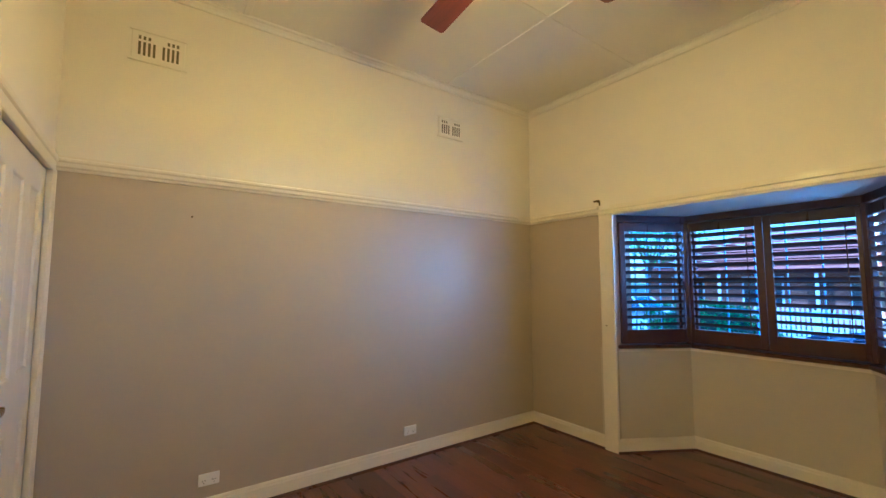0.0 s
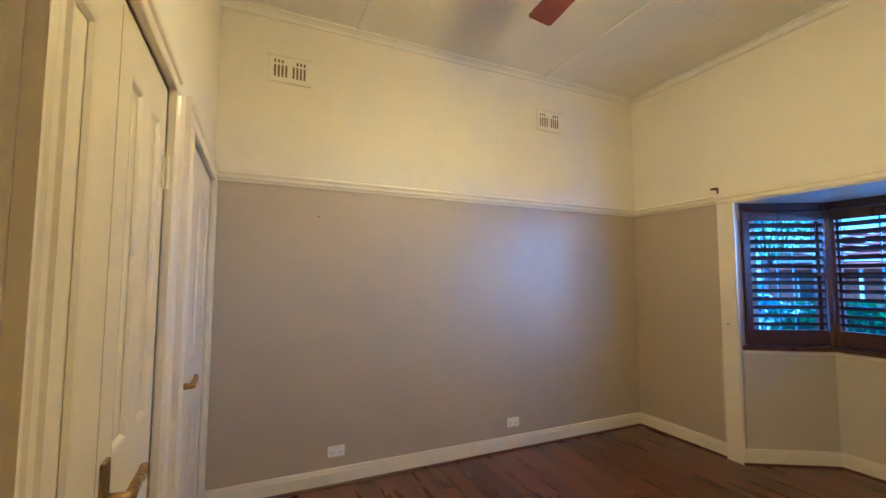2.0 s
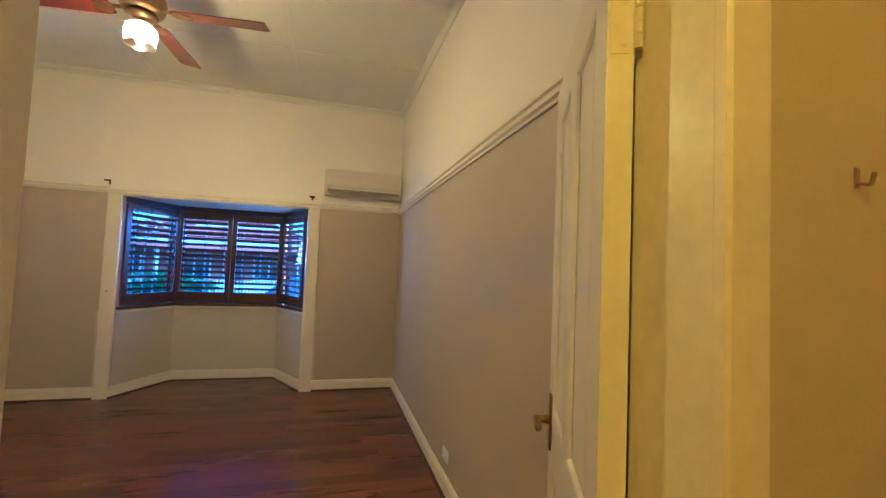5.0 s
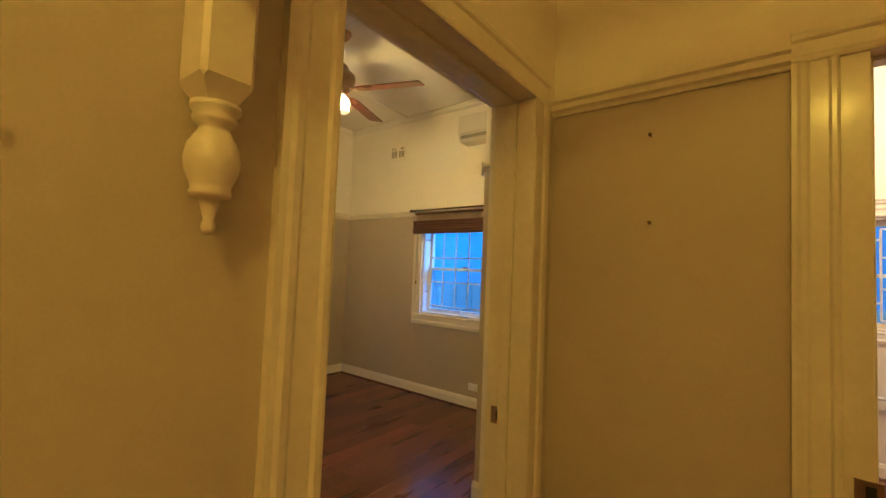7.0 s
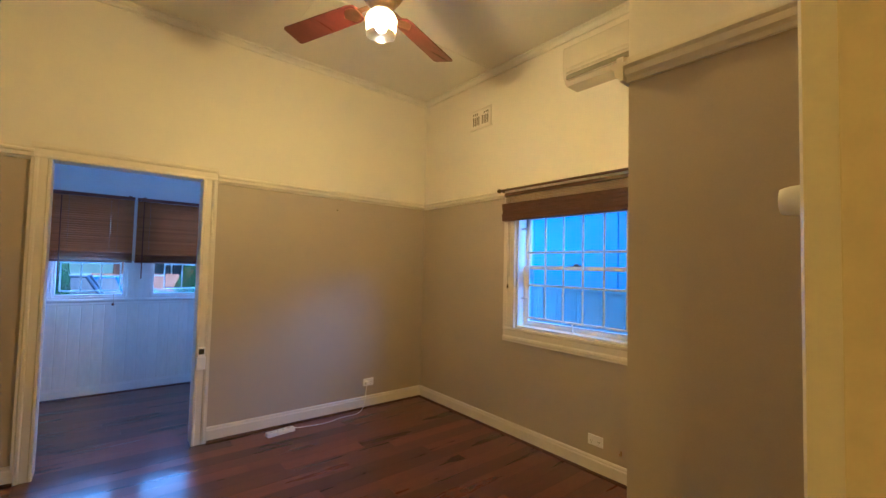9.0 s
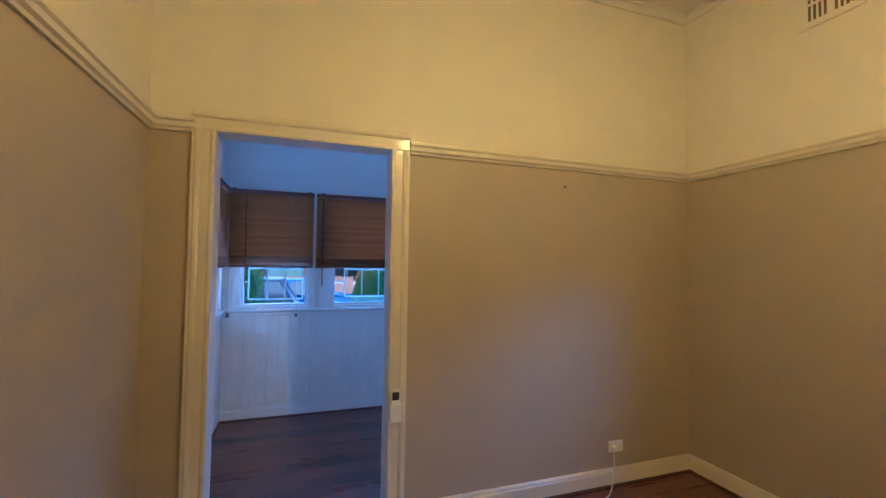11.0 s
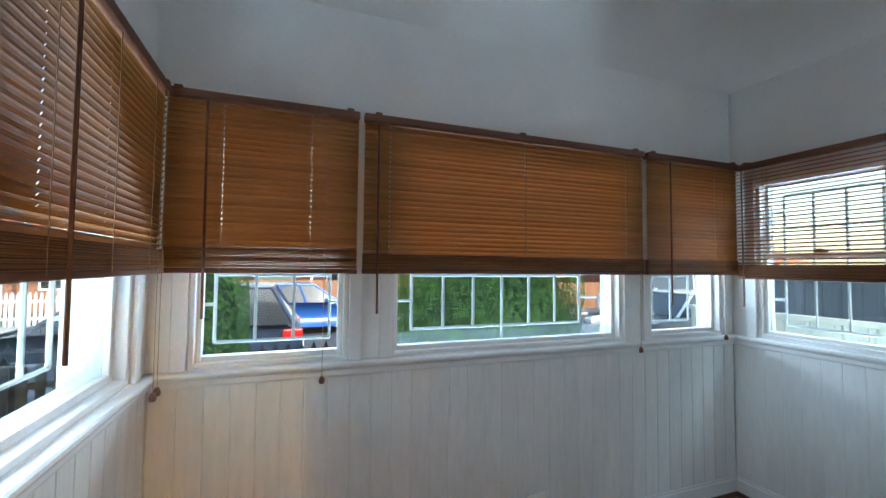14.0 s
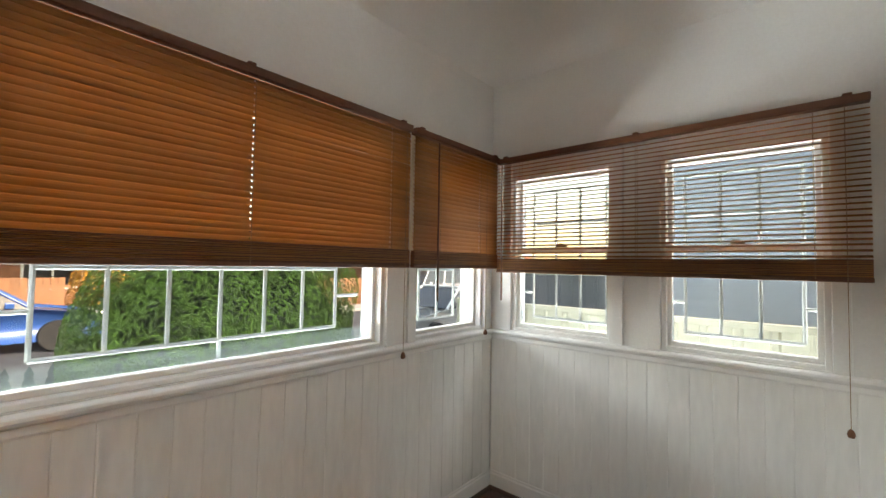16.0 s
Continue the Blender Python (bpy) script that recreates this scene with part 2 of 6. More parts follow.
def lathe(profile, seg=28, m=None):
    """A turned shape from (radius, z) pairs."""
    bm = bmesh.new()
    rings = []
    for r, z in profile:
        rings.append([bm.verts.new((r * math.cos(2 * math.pi * i / seg), r * math.sin(2 * math.pi * i / seg), z)) for i in range(seg)])
    for a, b in zip(rings, rings[1:]):
        for i in range(seg):
            j = (i + 1) % seg
            bm.faces.new((a[i], a[j], b[j], b[i]))
    if profile[0][0] > 1e-4:
        bm.faces.new(rings[0][::-1])
    if profile[-1][0] > 1e-4:
        bm.faces.new(rings[-1])
    bmesh.ops.remove_doubles(bm, verts=bm.verts, dist=1e-5)
    if m is not None:
        bm.transform(m)
    return bm


def extruded(outline, p0, p1, up=(0, 0, 1), side=None):
    """A moulding: outline points (out, up) swept from p0 to p1; out is to the left of the way when side is None, else along side."""
    p0, p1, up = Vector(p0), Vector(p1), Vector(up)
    way = (p1 - p0).normalized()
    out = Vector(side) if side is not None else up.cross(way)
    bm = bmesh.new()
    a = [bm.verts.new(p0 + out * o + up * u) for o, u in outline]
    b = [bm.verts.new(p1 + out * o + up * u) for o, u in outline]
    n = len(outline)
    for i in range(n):
        bm.faces.new((a[i], a[(i + 1) % n], b[(i + 1) % n], b[i]))
    bm.faces.new(a[::-1])
    bm.faces.new(b)
    bmesh.ops.recalc_face_normals(bm, faces=bm.faces)
    return bm


def joined(bms):
    out = bmesh.new()
    for b in bms:
        me = bpy.data.meshes.new("tmp")
        b.to_mesh(me)
        b.free()
        out.from_mesh(me)
        bpy.data.meshes.remove(me)
    return out


RAIL_Z = 2.03
CEIL_Z = 3.24


def wall(name, axis, u0, u1, v0, v1, z0, z1, holes, label, paint, materials):
    """A wall along axis from u0 to u1, v0 to v1 thick, with holes (u0, u1, z0, z1) right through. paint(normal, z) gives the slot."""
    us = sorted({u0, u1, *[h[0] for h in holes], *[h[1] for h in holes]})
    zs = sorted({z0, z1, *[z for z in (RAIL_Z + 0.02,) if z0 < z < z1], *[h[2] for h in holes], *[h[3] for h in holes]})
    us, zs = [u for u in us if u0 <= u <= u1], [z for z in zs if z0 <= z <= z1]
    bm = bmesh.new()

    def solid(i, k):
        if not (0 <= i < len(us) - 1 and 0 <= k < len(zs) - 1):
            return False
        cu, cz = (us[i] + us[i + 1]) / 2, (zs[k] + zs[k + 1]) / 2
        return not any(h[0] < cu < h[1] and h[2] < cz < h[3] for h in holes)

    def pt(u, v, z):
        return (u, v, z) if axis == "x" else (v, u, z)

    def quad(*ps):
        bm.faces.new([bm.verts.new(pt(*p)) for p in ps])

    for i in range(len(us) - 1):
        for k in range(len(zs) - 1):
            if not solid(i, k):
                continue
            a, b, c, d = us[i], us[i + 1], zs[k], zs[k + 1]
            quad((a, v0, c), (b, v0, c), (b, v0, d), (a, v0, d))
            quad((a, v1, c), (b, v1, c), (b, v1, d), (a, v1, d))
            if not solid(i - 1, k):
                quad((a, v0, c), (a, v1, c), (a, v1, d), (a, v0, d))
            if not solid(i + 1, k):
                quad((b, v0, c), (b, v1, c), (b, v1, d), (b, v0, d))
            if not solid(i, k - 1):
                quad((a, v0, c), (b, v0, c), (b, v1, c), (a, v1, c))
            if not solid(i, k + 1):
                quad((a, v0, d), (b, v0, d), (b, v1, d), (a, v1, d))
    bmesh.ops.remove_doubles(bm, verts=bm.verts, dist=1e-5)
    bmesh.ops.recalc_face_normals(bm, faces=bm.faces)
    bm.normal_update()
    for f in bm.faces:
        f.material_index = paint(f.normal, f.calc_center_median().z)
    return setting(name, bm, materials, label, "wall")


def two_tone(n, z):
    return 0 if z < RAIL_Z + 0.02 else 1


TWO = [TAUPE, CREAM, WHITE, HALLTAUPE, HALLCREAM]


# hall faces take the colours that carry the lamp's yellow
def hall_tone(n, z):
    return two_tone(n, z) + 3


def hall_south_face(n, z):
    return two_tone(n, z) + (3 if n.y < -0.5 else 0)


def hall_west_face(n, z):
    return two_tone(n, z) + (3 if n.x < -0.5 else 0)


def north_white(n, z):
    return 2 if n.y > 0.5 else two_tone(n, z)


# ---- large structure ----
wall("wall_bedroom_west", "y", -0.70, 3.96, -4.0, -3.755, 0, CEIL_Z, [], "taupe plaster wall, cream above its picture rail", two_tone, TWO)
wall("wall_bedroom_north", "x", -3.755, 0.0, 3.712, 3.96, 0, CEIL_Z, [(-2.80, -1.03, 0, 2.02)], "taupe and cream wall opening into a window bay", two_tone, TWO)
wall("wall_between_rooms", "y", -0.575, 3.077, 0.0, 0.24, 0, CEIL_Z, [], "taupe plaster wall with cream upper part", two_tone, TWO)
wall("wall_bedroom_corner", "y", 3.19, 3.96, 0.0, 0.05, 0, CEIL_Z, [], "taupe plaster wall with cream upper part", two_tone, TWO)
wall("wall_hall_north", "x", -3.755, 1.44, -0.70, -0.575, 0, CEIL_Z, [(-1.15, -0.285, 0, 2.06), (0.38, 1.26, 0, 2.06)], "taupe hall wall coloured with lamp yellow, with two door openings", hall_south_face, TWO)
wall("wall_living_south_lining", "x", 0.24, 2.15, -0.575, -0.555, 0, CEIL_Z, [(0.38, 1.26, 0, 2.06)], "taupe and cream plaster face round the living room door", two_tone, TWO)
wall("wall_living_south", "x", 1.44, 3.535, -0.70, -0.575, 0, CEIL_Z, [], "taupe and cream plaster wall", two_tone, TWO)
wall("wall_living_return", "y", -0.575, 0.06, 2.15, 3.535, 0, CEIL_Z, [], "projecting taupe wall block with picture rail", two_tone, TWO)
wall("wall_living_east", "y", -0.70, 3.20, 3.535, 3.78, 0, CEIL_Z, [(0.69, 1.74, 0.91, 1.96)], "taupe and cream wall with a sash window", two_tone, TWO)
wall("wall_living_north", "x", 0.0, 3.535, 3.077, 3.19, 0, CEIL_Z, [(0.50, 1.40, 0, 2.065)], "wall with doorway to the sunroom", north_white, TWO)
wall("wall_hall_east", "y", -2.55, -0.70, 1.44, 1.56, 0, CEIL_Z, [(-2.38, -1.558, 0, 2.06)], "taupe hall end wall coloured with lamp yellow, with a doorway", hall_west_face, TWO)
wall("wall_hall_south", "x", -2.7, 1.44, -2.67, -2.55, 0, CEIL_Z, [], "taupe and cream hall wall coloured with lamp yellow", hall_tone, TWO)
wall("wall_hall_west", "y", -2.55, -0.70, -2.82, -2.7, 0, CEIL_Z, [], "taupe and cream hall wall coloured with lamp yellow", hall_tone, TWO)
wall("wall_third_south", "x", 1.56, 4.4, -4.1, -3.98, 0, CEIL_Z, [], "taupe and cream wall", two_tone, TWO)
wall("wall_third_east", "y", -3.98, -0.70, 4.4, 4.64, 0, CEIL_Z, [(-2.62, -1.975, 1.08, 1.95)], "cream wall with a barred window", lambda n, z: 1, TWO)
wall("wall_third_west", "y", -3.98, -2.55, 1.44, 1.56, 0, CEIL_Z, [], "taupe and cream wall", two_tone, TWO)
SUN_Z = 2.86
plain = lambda n, z: 0
wall("wall_sunroom_north", "x", 0.05, 3.60, 4.97, 5.15, 0, SUN_Z, [(0.385, 1.0, 0.995, 1.98), (1.19, 2.535, 0.995, 1.98), (2.735, 3.345, 0.995, 1.98)], "white sunroom wall with a row of windows", plain, [WHITE])
wall("wall_sunroom_west", "y", 3.19, 4.97, 0.05, 0.25, 0, SUN_Z, [(4.05, 4.82, 0.995, 1.98)], "white sunroom side wall with a window", plain, [WHITE])
wall("wall_sunroom_east", "y", 3.19, 4.97, 3.44, 3.60, 0, SUN_Z, [(3.367, 3.975, 0.998, 1.948), (4.205, 4.818, 0.998, 1.948)], "white sunroom side wall with two windows", plain, [WHITE])


def slab(name, outline, z0, z1, material, label, category):
    bm = bmesh.new()
    a = [bm.verts.new((x, y, z0)) for x, y in outline]
    b = [bm.verts.new((x, y, z1)) for x, y in outline]
    n = len(a)
    bm.faces.new(a[::-1])
    bm.faces.new(b)
    for i in range(n):
        bm.faces.new((a[i], a[(i + 1) % n], b[(i + 1) % n], b[i]))
    bmesh.ops.recalc_face_normals(bm, faces=bm.faces)
    return setting(name, bm, material, label, category)


BAY = [(-2.82, 3.70), (-2.475, 4.31), (-1.355, 4.31), (-1.01, 3.70)]


def ceiling(name, x0, y0, x1, y1, battens_x=(), battens_y=(), z=CEIL_Z):
    """A sheet ceiling with cover battens and a small cornice, in one mesh."""
    bms = [boxed(x0, y0, z, x1, y1, z + 0.08)]
    for bx in battens_x:
        bms.append(boxed(bx - 0.022, y0, z - 0.007, bx + 0.022, y1, z, bevel=0.004))
    for by in battens_y:
        bms.append(boxed(x0, by - 0.022, z - 0.008, x1, by + 0.022, z + 0.001, bevel=0.004))
    prof = [(0, 0), (0.045, 0), (0.045, -0.012), (0.03, -0.018), (0.016, -0.035), (0.012, -0.055), (0, -0.055)]
    for p0, p1 in (((x0, y0, z), (x1, y0, z)), ((x1, y0, z), (x1, y1, z)), ((x1, y1, z), (x0, y1, z)), ((x0, y1, z), (x0, y0, z))):
        bms.append(extruded(prof, p0, p1))
    return setting(name, joined(bms), CEIL, "white sheet ceiling with cover battens and cornice", "ceiling")


ceiling("ceiling_bedroom", -3.755, -0.575, 0.0, 3.712, battens_x=(-2.55, -1.18), battens_y=(0.9, 2.6))
ceiling("ceiling_living", 0.24, -0.575, 3.535, 3.077, battens_x=(1.88,), battens_y=(0.6, 2.05))
ceiling("ceiling_hall", -2.7, -2.55, 1.44, -0.70)
ceiling("ceiling_third", 1.56, -3.98, 4.4, -0.70)

# the sunroom ceiling curves down to its walls
bm = bmesh.new()
R = 0.30
prof = [(0.0, SUN_Z - R)] + [(R - R * math.cos(a), SUN_Z - R + R * math.sin(a)) for a in [math.pi / 2 * i / 8 for i in range(1, 9)]]
loops = []
for ins, z in prof:
    loops.append([bm.verts.new(p) for p in ((0.251 + ins, 3.191 + ins * 0.3, z), (3.439 - ins, 3.191 + ins * 0.3, z), (3.439 - ins, 4.969 - ins, z), (0.251 + ins, 4.969 - ins, z))])
for a, b in zip(loops, loops[1:]):
    for i in range(4):
        f = bm.faces.new((a[i], a[(i + 1) % 4], b[(i + 1) % 4], b[i]))
        f.smooth = True
bm.faces.new(loops[-1][::-1])
top = [bm.verts.new(p) for p in ((0.05, 3.19, SUN_Z + 0.06), (3.6, 3.19, SUN_Z + 0.06), (3.6, 5.15, SUN_Z + 0.06), (0.05, 5.15, SUN_Z + 0.06))]
bm.faces.new(top)
setting("ceiling_sunroom", bm, WHITE, "white coved sunroom ceiling", "ceiling")
slab("ceiling_bay", BAY, 2.012, 2.10, TRIM, "cream painted ceiling of the window bay", "ceiling")

# subfloor under the boards
slab("subfloor", [(-4, -4.1), (4.64, -4.1), (4.64, -0.7), (3.78, -0.7), (3.78, 3.19), (3.6, 3.19), (3.6, 5.15), (0.05, 5.15), (0.05, 3.96), (-0.9, 3.96), (-1.30, 4.42), (-2.53, 4.42), (-2.95, 3.96), (-4, 3.96)], -0.25, -0.02, SHADOW, "dark timber subfloor", "floor")
slab("roof", [(-4.5, -4.5), (5.0, -4.5), (5.0, 3.3), (3.9, 5.5), (-0.2, 5.5), (-0.5, 4.9), (-4.5, 4.9)], CEIL_Z + 0.25, CEIL_Z + 0.4, DARKWOOD, "plain house roof", "roof")

# ---- trim ----
BASE = [(0, 0), (0.019, 0), (0.019, 0.088), (0.014, 0.096), (0.014, 0.106), (0.008, 0.116), (0, 0.116)]
RAIL = [(0, 0), (0.012, 0), (0.016, 0.012), (0.028, 0.020), (0.030, 0.040), (0.040, 0.048), (0.040, 0.060), (0.022, 0.068), (0.022, 0.080), (0, 0.080)]
QUAD = [(0.019, 0), (0.036, 0), (0.034, 0.008), (0.027, 0.015), (0.019, 0.017)]


def run(name, outline, p0, p1, z, material, label):
    """A moulding along a wall; the room lies to the left of the way from p0 to p1."""
    return setting(name, extruded(outline, (*p0, z), (*p1, z)), material, label, "trim")


def skirting(p0, p1, material=TRIM, bead=True):
    run("baseboard", BASE, p0, p1, 0.001, material, "cream painted moulded skirting board")
    if bead:
        run("trim_bead", QUAD, p0, p1, 0.001, DARKWOOD, "dark red timber floor bead")


def rail(p0, p1, material=TRIM):
    run("trim_rail", RAIL, p0, p1, RAIL_Z, material, "cream gloss picture rail moulding")


# bedroom
skirting((-3.755, 3.712), (-3.755, 0.0))
skirting((-2.931, 3.712), (-3.755, 3.712))
skirting((0.0, 3.712), (-0.899, 3.712))
skirting((0.0, -0.575), (0.0, 3.712))
rail((-3.755, 3.712), (-3.755, 0.0))
rail((-2.931, 3.712), (-3.755, 3.712))
rail((0.0, 3.712), (-0.899, 3.712))
rail((0.0, -0.575), (0.0, 3.712))
# living room
skirting((0.24, 3.077), (0.24, -0.555))
skirting((3.535, 3.077), (1.482, 3.077))
skirting((0.435, 3.077), (0.24, 3.077))
skirting((3.535, 0.06), (3.535, 3.077))
skirting((2.15, 0.06), (3.535, 0.06))
skirting((2.15, -0.555), (2.15, 0.06))
rail((0.24, 3.077), (0.24, -0.555))
rail((3.535, 3.077), (1.482, 3.077))
rail((0.435, 3.077), (0.24, 3.077))
rail((3.535, 1.84), (3.535, 3.077))
rail((3.535, 0.06), (3.535, 0.57))
rail((2.111, 0.06), (3.535, 0.06))
rail((2.15, -0.555), (2.15, 0.06))
# hall
skirting((0.275, -0.70), (-0.232, -0.70))
skirting((1.44, -1.416), (1.44, -0.70))
rail((0.14, -0.70), (-0.232, -0.70), HALLTRIM)
rail((1.44, -1.416), (1.44, -0.70), HALLTRIM)
skirting((-2.7, -2.55), (1.44, -2.55))
rail((-2.7, -2.55), (1.44, -2.55))
rail((4.4, -3.98), (4.4, -0.70))
skirting((4.4, -3.98), (4.4, -0.70))
# sunroom
skirting((3.44, 4.97), (0.25, 4.97), WHITE)
skirting((0.25, 4.97), (0.25, 3.19), WHITE)
skirting((3.44, 3.19), (3.44, 4.97), WHITE)

ARCH = [(0, 0), (0.020, 0), (0.023, 0.006), (0.023, 0.016), (0.017, 0.022), (0.017, 0.060), (0.024, 0.068), (0.026, 0.080), (0.022, 0.088), (0.022, 0.10), (0, 0.10)]

PLAIN = [(0, 0), (0.016, 0), (0.021, 0.008), (0.022, 0.05), (0.022, 0.092), (0.018, 0.10), (0, 0.10)]


def scaled(outline, width):
    return [(o, u * width / 0.10) for o, u in outline]


def architrave(name, axis, u0, u1, ztop, v, out, width=0.10, z0=0.0, sill=False, material=TRIM, head=True, profile=None):
    """Moulded boards round an opening u0..u1 on the wall face v that looks towards out (+1 or -1)."""
    prof = scaled(profile or ARCH, width)

    def p(u, z):
        return (u, v, z) if axis == "x" else (v, u, z)

    side = (0, out, 0) if axis == "x" else (out, 0, 0)
    along = Vector((1, 0, 0)) if axis == "x" else Vector((0, 1, 0))
    bms = [extruded(prof, p(u0, z0), p(u0, ztop), up=-along, side=side), extruded(prof, p(u1, z0), p(u1, ztop), up=along, side=side)]
    if head:
        bms.append(extruded(prof, p(u0 - width, ztop), p(u1 + width, ztop), up=(0, 0, 1), side=side))
    if sill:
        bms.append(extruded(prof, p(u0 - width, z0), p(u1 + width, z0), up=(0, 0, -1), side=side))
    return setting(name, joined(bms), material, "cream gloss moulded architrave", "trim")


def lining(name, axis, u0, u1, ztop, v0, v1, material=TRIM, stop=True, z0=0.0):
    """The jamb boards inside an opening whose clear width is u0..u1."""
    bms = []

    def b(a0, a1, c0, c1, w0, w1, bev=0.003):
        bms.append(boxed(a0, w0, c0, a1, w1, c1, bevel=bev) if axis == "x" else boxed(w0, a0, c0, w1, a1, c1, bevel=bev))

    b(u0 - 0.019, u0, z0, ztop, v0 - 0.002, v1 + 0.002)
    b(u1, u1 + 0.019, z0, ztop, v0 - 0.002, v1 + 0.002)
    b(u0 - 0.019, u1 + 0.019, ztop, ztop + 0.019, v0 - 0.002, v1 + 0.002)
    if stop:
        m = (v0 + v1) / 2
        b(u0, u0 + 0.012, z0, ztop, m - 0.02, m + 0.02)
        b(u1 - 0.012, u1, z0, ztop, m - 0.02, m + 0.02)
        b(u0 + 0.012, u1 - 0.012, ztop - 0.012, ztop, m - 0.02, m + 0.02)
    return setting(name, joined(bms), material, "cream painted timber door jamb", "door frame")


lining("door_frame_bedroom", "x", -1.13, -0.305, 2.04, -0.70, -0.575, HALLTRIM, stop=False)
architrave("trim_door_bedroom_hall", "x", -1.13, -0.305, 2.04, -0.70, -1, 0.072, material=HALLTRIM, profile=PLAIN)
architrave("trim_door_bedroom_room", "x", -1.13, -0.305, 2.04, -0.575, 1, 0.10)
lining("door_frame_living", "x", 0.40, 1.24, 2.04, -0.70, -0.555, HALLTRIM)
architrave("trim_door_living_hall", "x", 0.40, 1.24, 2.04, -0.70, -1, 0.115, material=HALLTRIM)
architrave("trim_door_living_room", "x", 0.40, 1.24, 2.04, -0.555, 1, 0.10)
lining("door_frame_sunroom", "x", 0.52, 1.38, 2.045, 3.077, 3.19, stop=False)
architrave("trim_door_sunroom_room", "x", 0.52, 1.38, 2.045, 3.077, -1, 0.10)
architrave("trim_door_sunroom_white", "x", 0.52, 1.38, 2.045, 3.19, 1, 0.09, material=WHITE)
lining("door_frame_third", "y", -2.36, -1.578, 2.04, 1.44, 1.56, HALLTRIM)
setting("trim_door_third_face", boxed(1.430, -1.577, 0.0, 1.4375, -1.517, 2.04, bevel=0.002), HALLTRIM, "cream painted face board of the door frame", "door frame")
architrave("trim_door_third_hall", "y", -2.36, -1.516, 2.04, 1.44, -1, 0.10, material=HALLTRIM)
architrave("trim_bay", "x", -2.80, -1.03, 2.02, 3.712, -1, 0.13, head=False, profile=PLAIN)
run("trim_bay_head_moulding", [(0, 0), (0.020, 0), (0.024, 0.01), (0.024, 0.035), (0.03, 0.042), (0.03, 0.05), (0, 0.052)], (-0.90, 3.712), (-2.93, 3.712), 2.021, TRIM, "cream gloss moulding over the bay opening")
architrave("trim_window_living", "y", 0.69, 1.74, 1.96, 3.535, -1, 0.12, z0=0.91, sill=True)
architrave("trim_window_third", "y", -2.62, -1.975, 1.95, 4.4, -1, 0.085, z0=1.08, sill=True)

# ---- timber floors ----
board_cache = {}


def board_mesh(length, width):
    key = (round(length, 2), round(width, 3))
    if key not in board_cache:
        w, g = key[1], 0.0009
        bm = bmesh.new()
        lo = [(0, 0), (key[0], 0), (key[0], w), (0, w)]
        a = [bm.verts.new((x, y, -0.018)) for x, y in lo]
        c = [bm.verts.new((min(max(x, g), key[0] - g), min(max(y, g), w - g), 0.0)) for x, y in lo]
        b = [bm.verts.new((min(max(x, g / 3), key[0] - g / 3), min(max(y, g / 3), w - g / 3), -0.0012)) for x, y in lo]
        bm.faces.new(c)
        for lower, upper in ((a, b), (b, c)):
            for i in range(4):
                bm.faces.new((lower[i], lower[(i + 1) % 4], upper[(i + 1) % 4], upper[i]))
        board_cache[key] = mesh_of(bm, "floor_board", JARRAH)
    return board_cache[key]


def timber_floor(name, x0, x1, y0, y1, seed, bounds=None, width=0.122):
    rnd = random.Random(seed)
    base = setting(name, boxed(x0, y0, -0.045, x1, y1, -0.018), SHADOW, "polished red-brown hardwood board floor", "floor")
    n = max(1, round((y1 - y0) / width))
    w = (y1 - y0) / n
    for k in range(n):
        y = y0 + k * w
        a, b = (x0, x1) if bounds is None else bounds(y + w / 2)
        x = a
        first = True
        while x < b - 0.01:
            ln = rnd.choice((0.6, 0.9, 1.2, 1.5, 1.8, 2.1)) * (rnd.choice((0.35, 0.6, 1)) if first else 1)
            first = False
            if b - (x + ln) < 0.3:
                ln = b - x
            ln = round(ln, 2)
            piece("floor_board", board_mesh(ln, w), base, Matrix.Translation((x, y, 0)))
            x += ln
    return base


timber_floor("floor_bedroom", -3.755, 0.0, -0.64, 3.712, 1)
timber_floor("floor_bay", -2.9, -0.93, 3.712, 4.33, 2, bounds=lambda y: (-2.82 + (y - 3.70) * 0.56 - 0.03, -1.01 - (y - 3.70) * 0.56 + 0.03))
timber_floor("floor_living", 0.12, 3.535, -0.64, 3.135, 3)
timber_floor("floor_hall", -2.7, 1.5, -2.55, -0.64, 4)
timber_floor("floor_sunroom", 0.25, 3.44, 3.135, 4.97, 5)
setting("floor_third", boxed(1.5, -3.98, -0.02, 4.4, -0.64, 0.0), JARRAH, "polished red-brown timber floor", "floor")
# ground
setting("ground", boxed(-400, -400, -0.9, 400, 400, -0.6), mat("garden_ground", (0.10, 0.12, 0.06), 0.9, vary=0.3, scale=1.5, bump=0.4, bump_scale=20), "lawn and bare garden ground", "ground")


